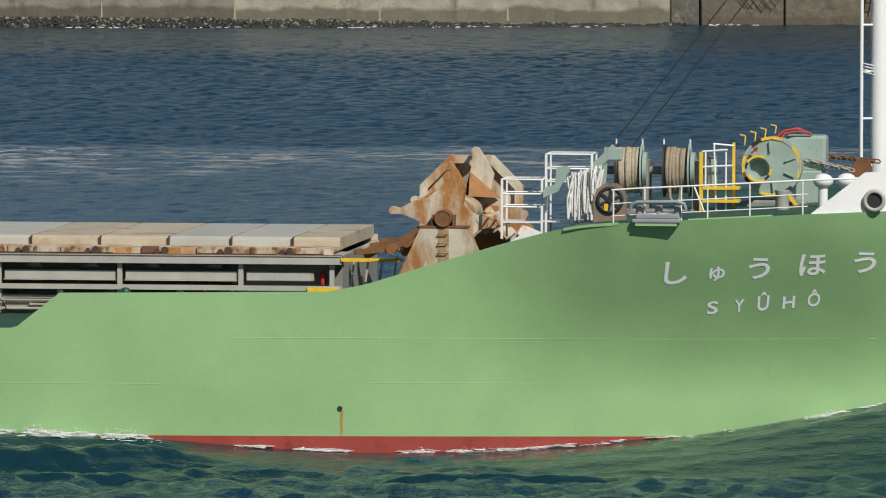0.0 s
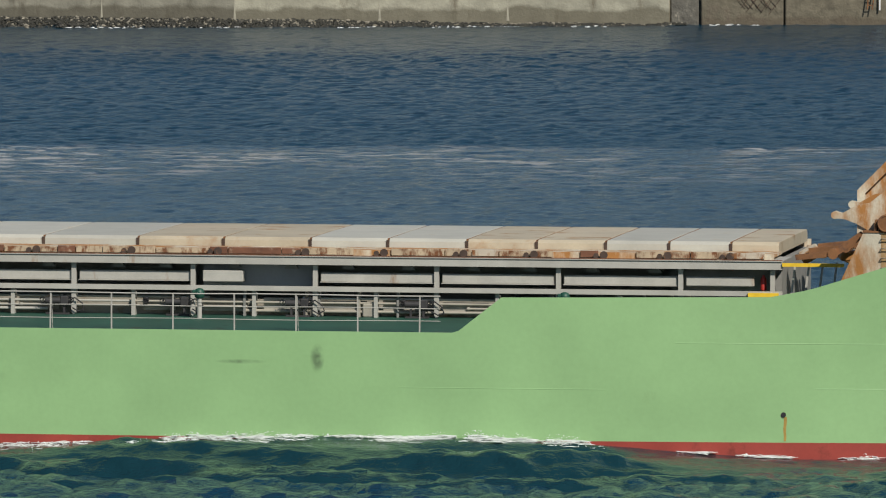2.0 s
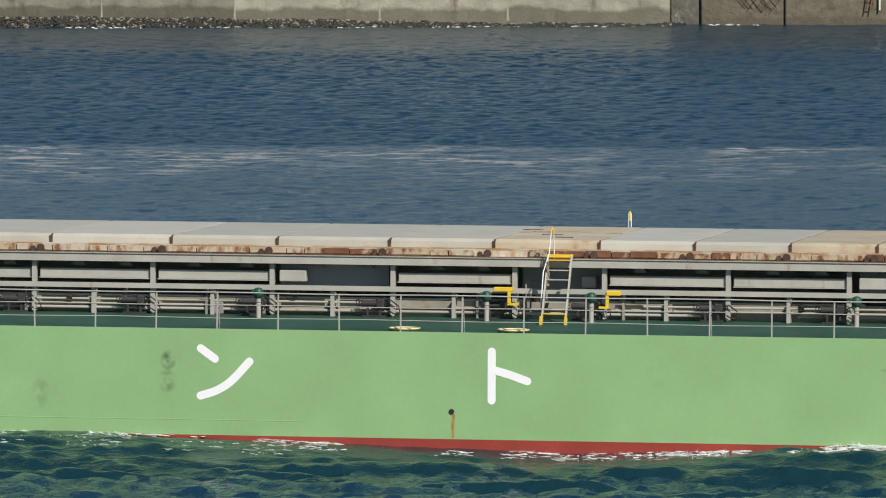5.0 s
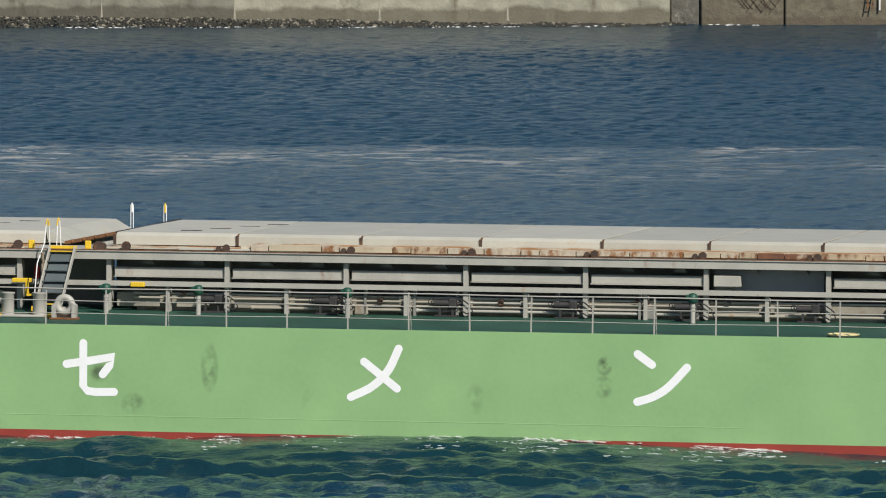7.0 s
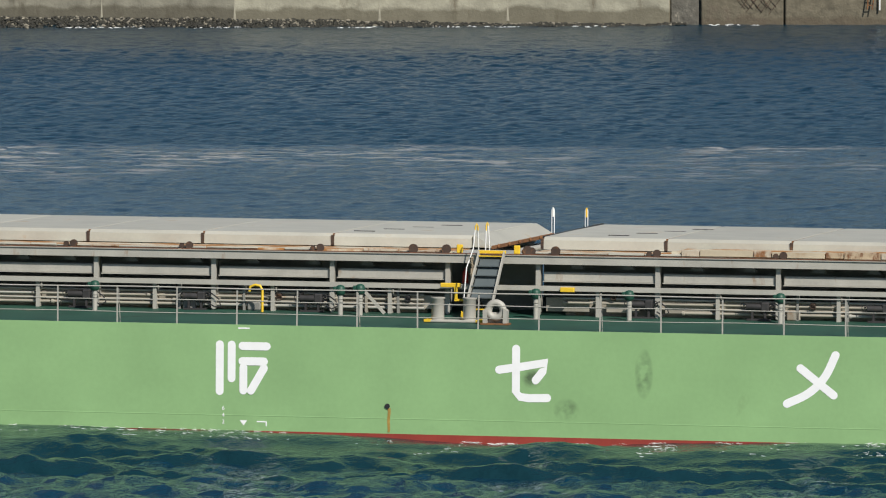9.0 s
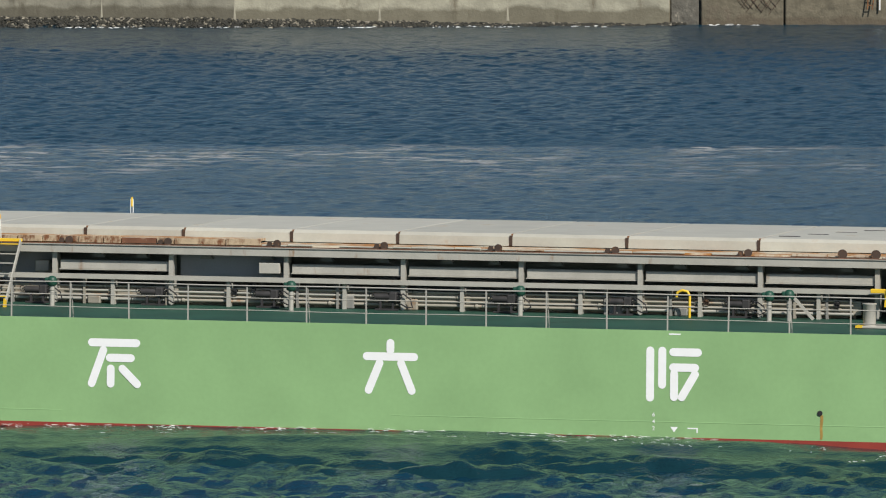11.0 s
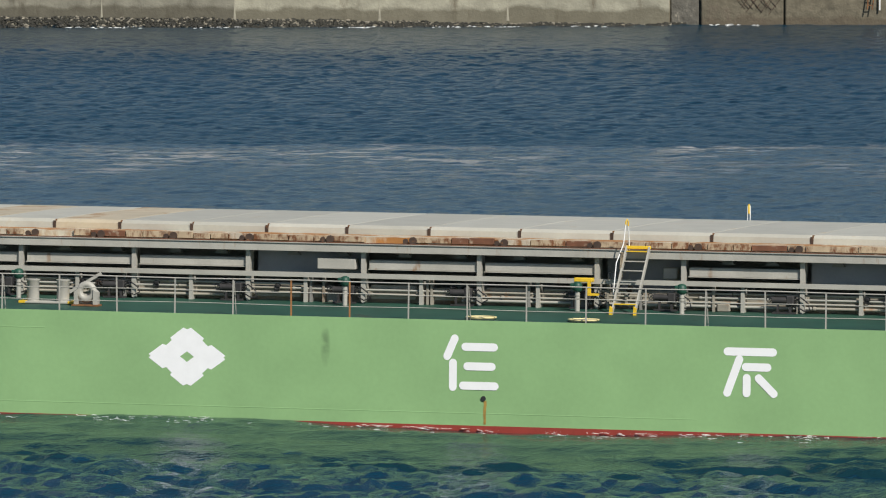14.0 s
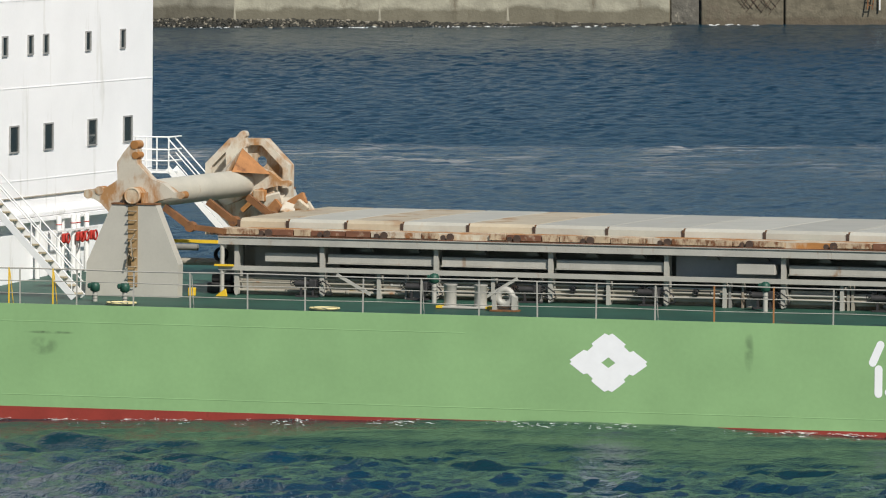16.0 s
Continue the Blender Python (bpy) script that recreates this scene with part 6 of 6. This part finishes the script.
    part("cross_pipe", Build().tube([(-61.2, 6.2, 4.62), (-60.5, 6.2, 4.62)], 0.10, 12), M_DARKGREY, ship, "dark pipe stub beside the drum")
    part("end_bulkhead", Build().box(-59.65, -59.1, 6.4, 6.5, deck_z(6), 4.8), M_DARKGREY, ship, "dark plate at the hatch end")
    part("end_post", Build().tube([(-59.3, 5.0, deck_z(5)), (-59.3, 5.0, 4.82)], 0.07, 10), M_GREY, ship, "grey round post at the hatch end")
    part("yellow_foot", Build().box(-60.15, -59.95, 4.3, 4.5, deck_z(4.4), deck_z(4.4) + 0.25, 0.02), M_YELLOW, ship, "yellow painted foot plate")
    part("yellow_foot", Build().prism([(-59.35, deck_z(4.6)), (-59.0, deck_z(4.6)), (-59.05, deck_z(4.6) + 0.22), (-59.2, deck_z(4.6) + 0.12)], "y", 4.55, 4.65), M_YELLOW, ship, "yellow painted foot plate")
    part("deck_winch_bed", Build().box(-60.0, -59.2, 5.6, 6.3, deck_z(6), deck_z(6) + 0.3, 0.03).tube([(-59.9, 5.9, deck_z(6) + 0.42), (-59.3, 5.9, deck_z(6) + 0.42)], 0.14, 12), M_GREASE, ship, "greasy rope guide beside the drum")


def win(house, F, y, z, w, h):
    fr = Build()
    t = 0.045
    for a0, a1, c0, c1 in ((-w / 2 - t, w / 2 + t, h / 2, h / 2 + t), (-w / 2 - t, w / 2 + t, -h / 2 - t, -h / 2), (-w / 2 - t, -w / 2, -h / 2, h / 2), (w / 2, w / 2 + t, -h / 2, h / 2)):
        fr.box(F - 0.02, F + 0.05, y + a0, y + a1, z + c0, z + c1)
    wn_ = part("window", fr, M_WFRAME, house, "small window in a dark frame")
    part("pane", Build().box(F - 0.05, F + 0.012, y - w / 2, y + w / 2, z - h / 2, z + h / 2), M_GLASS, wn_)


M_HOUSE = mat("white_house_paint", (0.93, 0.93, 0.93), 0.45, var=0.04, scale=0.6, stain=(0.62, 0.61, 0.56), stain_amt=0.34, stain_scale=0.9, stain_stretch=7)
M_TREAD = mat("tan_worn_tread", (0.42, 0.36, 0.24), 0.8, var=0.3, scale=5)
M_WFRAME = mat("window_frame_paint", (0.30, 0.30, 0.29), 0.6, var=0.2, scale=5)
build_house()


# ================= shore rubble =================
def build_rubble():
    rng = random.Random(21)
    dark, pale = Build(), Build()
    b = dark

    def rock(cx, cy, cz, s):
        rings = []
        for k, (f, zz) in enumerate(((0.7, -0.6), (1.0, -0.1), (0.75, 0.45), (0.3, 0.62))):
            rings.append([(cx + s * f * rng.uniform(.75, 1.25) * math.cos(a), cy + s * f * rng.uniform(.75, 1.25) * math.sin(a), cz + s * zz * rng.uniform(.8, 1.2)) for a in [2 * math.pi * i / 6 for i in range(6)]])
        b.loft(rings)
    for k in range(5600):
        x = rng.uniform(-34, 13.5)
        wide = float(np.interp(x, [-34, -24, -3.5, 0.5, 12, 13.2, 34], [3.6, 3.4, 3.0, 2.2, 1.8, 0.3, 0.2]))
        d = wide * rng.random()
        crest = float(np.interp(x, [-34, -24, -10, -3.5, 0.5, 13], [0.06, -0.03, -0.18, -0.28, -0.38, -0.44]))
        z = SEA_Z + 0.02 + (crest - SEA_Z) * (1 - d / wide) ** 0.8 + 0.05 * math.sin(x * 1.3) * math.sin(x * 0.37)
        b = pale if rng.random() < (0.3 if d < 0.25 * wide else 0.1) else dark
        rock(x, WALL_Y - 0.1 - d, z - 0.05, rng.uniform(0.035, 0.10) * (1 if rng.random() < 0.9 else 1.7))
    ob = new("shore_stones", pale.mesh("shore_stones", M_PALEROCK))
    tagged(ob, "pale broken stones among the shore rubble", "stones", kind="stuff")
    ob = new("shore_rubble", dark.mesh("shore_rubble", M_ROCK))
    tagged(ob, "dark wet weed-covered rubble at the foot of the sea wall", "rubble", kind="stuff")
    f = Build()
    for k in range(260):
        x = rng.uniform(-34, 20)
        if math.sin(x * 0.9) + math.sin(x * 0.31 + 1) < 0.1:
            continue
        wide = float(np.interp(x, [-34, -24, -3.5, 0.5, 12, 13.2, 34], [3.6, 3.4, 3.0, 2.2, 1.8, 0.3, 0.2]))
        w = rng.uniform(0.04, 0.22)
        y = WALL_Y - wide - rng.uniform(-0.3, 0.9)
        z = SEA_Z + rng.uniform(-0.02, 0.03)
        f.loft([[(x - w, y, z), (x, y - 0.06, z + 0.01), (x + w, y, z)], [(x - w, y + 0.05, z), (x, y + 0.1, z + 0.04), (x + w, y + 0.05, z)]], caps=False, closed=False)
    ob = new("shore_foam", f.mesh("shore_foam", M_FOAM))
    tagged(ob, "thin white foam where ripples break on the rubble", "foam", kind="stuff")
    # rusty exposed reinforcement and pale stained joints of the wall
    w = Build()
    for k in range(16):
        x = 16.6 + 0.13 * k + rng.uniform(-.06, .06)
        z = rng.uniform(0.05, 0.5)
        h = rng.uniform(0.5, 1.0)
        q = -0.8 if k % 2 else 0.7
        w.tube([(x, WALL_Y - 0.13, z), (x + 0.5 * h * q, WALL_Y - 0.16, z + 0.5 * h), (x + h * q, WALL_Y - 0.13, z + h)], 0.014, 5)
    ob = new("trim_reinforcement", w.mesh("trim_reinforcement", M_DARKRUST))
    tagged(ob, "dark rusty bent reinforcement in broken concrete", "reinforcement", kind="structure")
    slot = new("trim_drain", Build().box(-21.35, -20.95, WALL_Y - 0.02, WALL_Y, 0.95, 3.5).mesh("trim_drain", M_DARKGREY))
    tagged(slot, "dark drain slot in the sea wall", "drain", kind="structure")
    for x in (-18.97, -11.58, -3.52, 3.60):
        jb = Build().prism([(x - 0.07, -0.3), (x + 0.09, -0.3), (x + 0.05, 0.1), (x + 0.025, 0.7), (x + 0.02, 2.6), (x - 0.02, 2.6), (x - 0.025, 0.7)], "y", WALL_Y - 0.012, WALL_Y - 0.002)
        ob = new("trim_joint", jb.mesh("trim_joint", M_JOINT))
        tagged(ob, "pale lime run at a wall joint", "stain", kind="structure")
    lad = Build()
    for dx, lean in ((0, 0.0), (0.28, 0.1)):
        lad.tube([(23.55 + dx, WALL_Y - 0.5, 0.35), (23.75 + dx + lean, WALL_Y - 0.2, 2.6)], 0.04, 6)
    for k in range(5):
        f = 0.1 + 0.2 * k
        lad.tube([(23.55 + 0.2 * f, WALL_Y - 0.5 + 0.3 * f, 0.35 + 2.25 * f), (23.83 + 0.3 * f, WALL_Y - 0.5 + 0.3 * f, 0.35 + 2.25 * f)], 0.03, 5)
    ob = new("trim_ladder", lad.mesh("trim_ladder", M_RUST))
    tagged(ob, "rusty steel ladder on the sea wall", "ladder", kind="structure")
    ob = new("trim_pole", Build().tube([(24.25, WALL_Y - 0.3, 0.3), (24.25, WALL_Y - 0.3, 3.2)], 0.05, 8).mesh("trim_pole", M_WHITE))
    tagged(ob, "white mooring pole beside the ladder", "pole", kind="structure")


M_FOAM = mat("white_foam", (0.74, 0.76, 0.75), 0.8, var=0.15, scale=4)
M_JOINT = mat("lime_run", (0.34, 0.32, 0.25), 0.9, var=0.25, scale=3)
build_rubble()


# ================= the water that the ship pushes =================
WAVE_X = [-95, -70, -62, -56, -52, -46, -40, -35, -28, -20, -12, -8, -4, 0, 4, 9, 15, 19, 24, 28, 32, 37, 41, 45, 50, 54, 57, 60, 62, 65, 70, 78]
WAVE_Z = [-.40, -.42, -.28, -.12, -.03, .08, -.02, -.08, .0, .08, .06, -.08, -.16, -.08, .06, .10, -.06, -.22, -.34, -.18, .02, .12, .05, -.18, -.44, -.36, -.12, .10, .40, 1.0, 1.5, 1.7]


def build_wash():
    xs = np.arange(-92, 74.01, 0.13)
    ds = np.arange(0, 11.1, 0.11)
    rng = np.random.RandomState(9)
    X, D = np.meshgrid(xs, ds)
    base = np.interp(X, WAVE_X, WAVE_Z)
    # smooth the crest line
    k = np.exp(-0.5 * (np.arange(-24, 25) / 10.0) ** 2)
    k /= k.sum()
    base = np.apply_along_axis(lambda r: np.convolve(np.pad(r, 24, mode="edge"), k, mode="valid"), 1, base)
    low = SEA_Z - 0.22
    reach = np.exp(-(D / 6.0) ** 2)
    Z = low + (base - low) * reach
    chop = np.zeros_like(X)
    for q in range(40):
        lam = 0.7 * (4.2 / 0.7) ** rng.rand()
        th = rng.normal(1.5, 0.32)
        kk = 2 * math.pi / lam
        chop += 0.0125 * lam ** 0.9 * np.sin(kk * (X * math.cos(th) + D * math.sin(th)) + rng.rand() * 6.283)
    for q in range(26):
        lam = rng.uniform(0.36, 0.8)
        th = rng.normal(1.5, 0.7)
        kk = 2 * math.pi / lam
        chop += 0.0045 * lam * np.sin(kk * (X * math.cos(th) + D * math.sin(th)) + rng.rand() * 6.283)
    # how far the smooth lee reaches from the side
    lee = np.interp(X, [-92, -60, -46, -36, -22, -6, 8, 20, 30, 42, 50, 60, 74], [5, 5.5, 7.5, 7, 4.2, 2.6, 2.4, 3.0, 2.0, 2.2, 4, 9, 11])
    lee = lee + 1.3 * np.sin(X * 0.55) + 0.8 * np.sin(X * 1.37 + 1)
    open_water = np.clip((D - lee + 1.2) / 2.8, 0, 1)
    Z += chop * np.clip(0.22 + 0.9 * open_water, 0, 1.2) - 0.6 * np.clip((D - 7.5) / 3, 0, 1)
    Y = np.array([[side_y(x, 0) for x in xs]] * len(ds)) + 0.12 - D
    b = Build()
    b.loft([[(X[i, j], Y[i, j], Z[i, j]) for j in range(len(xs))] for i in range(len(ds))], caps=False, smooth=True, closed=False)
    me = b.mesh("water_wash", M_WASH)
    at = me.attributes.new("chop", 'FLOAT', 'POINT')
    at.data.foreach_set("value", open_water.ravel().astype(np.float32))
    ob = new("water_wash", me)
    return tagged(ob, "swell of green-reflecting water along the hull", "water", kind="structure")


def sea_level_at(x):
    return float(np.interp(x, WAVE_X, WAVE_Z))


def wash_z(x, d):
    low = SEA_Z - 0.22
    return low + (sea_level_at(x) - low) * math.exp(-(d / 6.0) ** 2)


def foam_cloud(name, label, x0, x1, n, rise, thick, seed, size=1.0):
    """Broken white water: lacy threads of bubbles on the surface, and drops and fine spikes above it."""
    rng = random.Random(seed)
    b = Build()
    for k in range(n):
        f = rng.random()
        x = x0 + (x1 - x0) * f
        env = math.sin(math.pi * f) ** 0.6
        patch = noise.noise(Vector((x * 0.55, seed * 3.1, 0))) + 0.6 * noise.noise(Vector((x * 1.7, seed, 4)))
        d = thick * rng.random() ** 2.4
        if patch + 0.9 * noise.noise(Vector((x * 0.9, d * 2.2, seed))) < 0.0 and rise < 0.5:
            continue
        y = side_y(x, 0) - 0.04 - d
        z = wash_z(x, d) + 0.015
        lump = max(0.0 if rise < 0.5 else 0.35, 0.45 + 0.8 * patch)
        if rng.random() < (0.55 if rise < 0.5 else 0.25):
            # a thread that wanders along the surface
            m = rng.randint(3, 6)
            step = rng.uniform(0.03, 0.10) * size * 1.4
            w = rng.uniform(0.003, 0.010) * size
            lift = rise * 0.5 * env * lump * rng.random() ** 2
            pts = []
            px, pz = x, z + lift
            for i in range(m):
                pts.append((px, pz, w * math.sin(math.pi * (i + 0.4) / (m - 0.2))))
                px += step
                pz += rng.uniform(-0.014, 0.014)
            b.loft([[(u, y - 0.02, v - q), (u, y + 0.02, v + q)] for u, v, q in pts], caps=False, closed=False)
        else:
            up = rise * env * lump * rng.random() ** (2.0 if rise < 0.5 else 1.7)
            s = size * rng.uniform(0.006, 0.022) * (1 if rng.random() < 0.9 else 2.0)
            if up > 0.45:
                s *= 0.8
            z += up
            sx, sy, sz = s * rng.uniform(.7, 2.0), s, s * rng.uniform(.5, 1.6)
            tilt = rng.uniform(-0.6, 0.6)
            vs = [(x - sx, y, z - sx * tilt), (x + sx, y, z + sx * tilt), (x, y - sy, z), (x, y + sy, z), (x + sz * tilt, y, z + sz), (x - sz * tilt, y, z - sz)]
            b.add(vs, [(0, 2, 4), (2, 1, 4), (1, 3, 4), (3, 0, 4), (2, 0, 5), (1, 2, 5), (3, 1, 5), (0, 3, 5)])
    ob = new(name, b.mesh(name, M_FOAM))
    return tagged(ob, label, "foam", kind="stuff")


wash = build_wash()
carried = [wash]
for spec in ((57.0, 67.0, 1500, .16, .5, 1, .7), (45.5, 58.0, 1300, .16, .5, 2, .7), (38.0, 44.5, 1800, .45, .7, 3, .8), (28.5, 38.5, 1500, .22, 1.2, 4, .7), (16, 29, 1500, .12, 1.6, 5, .65), (-6, 16, 1500, .08, 2.8, 6, .48), (-34, -6, 1000, .06, 1.6, 7, .42), (-67, -34, 1000, .06, 1.4, 8, .42)):
    carried.append(foam_cloud("hull_foam", "broken white foam along the waterline", *spec))
splash_a = foam_cloud("hull_splash", "burst of white spray thrown up at the hull", 47.8, 53.2, 3200, 1.15, .5, 31, 1.15)
splash_c = foam_cloud("hull_splash", "burst of white spray thrown up at the hull", 54.6, 57.0, 1400, 0.55, .4, 33, 1.15)
splash_b = foam_cloud("hull_splash", "burst of white spray thrown up at the hull", 38.4, 43.6, 3200, 1.0, .5, 32, 1.15)


# ================= what moves =================
SHIP_X = [(0, -51.843), (0.5, -48.613), (1, -45.379), (1.5, -42.164), (2, -38.938), (2.5, -35.725), (3, -32.512), (3.5, -29.315), (4, -26.117), (6.5, -10.274), (7, -7.105), (7.5, -3.952), (8, -0.804), (8.5, 2.32), (9, 5.444), (11.5, 20.923), (12, 23.995), (12.5, 27.067), (13, 30.138), (13.5, 33.181), (14, 36.121), (14.5, 39.16), (15, 42.193), (15.5, 45.216), (16, 48.223)]
HEEL = -1.6


def ship_at(t, heel=HEEL, dz=0.0, dx=0.0):
    u = (t - 8.0) / 8.0
    x = float(np.interp(t, [r[0] for r in SHIP_X], [r[1] for r in SHIP_X]))
    y = 260.163 - 8.002 * u - 2.783 * u * u + 0.397 * u ** 3
    a = -12.429 - 5.755 * u + 0.405 * u * u
    return pose(x, y, 0, 0, 0, a) @ pose(dx, 0, dz, heel, 0, 0)


def motions():
    times = [r[0] for r in SHIP_X]
    walk(ship, [(t, ship_at(t)) for t in times])
    for ob in carried:
        walk(ob, [(t, ship_at(t, 0)) for t in times])
    # spray rises, drifts aft and sinks back into the wave
    for ob, t0, aft in ((splash_a, 1.5, 0.6), (splash_b, 2.5, 0.7), (splash_c, 0.5, 0.4)):
        rows = []
        for t in sorted(set(times + [max(0.0, t0 - 0.75), t0 - 0.25, t0 + 0.25, t0 + 0.75])):
            k = max(0.0, 1 - abs(t - t0) / 0.75)
            rows.append((t, ship_at(t, 0, -1.5 + 1.5 * k * k * (3 - 2 * k), -aft * max(-1, min(1, (t - t0))))))
        walk(ob, rows)
    walk(sea, [(0.0, pose(0, 0, SEA_Z)), (16.0, pose(-4.0, 1.5, SEA_Z))])


motions()
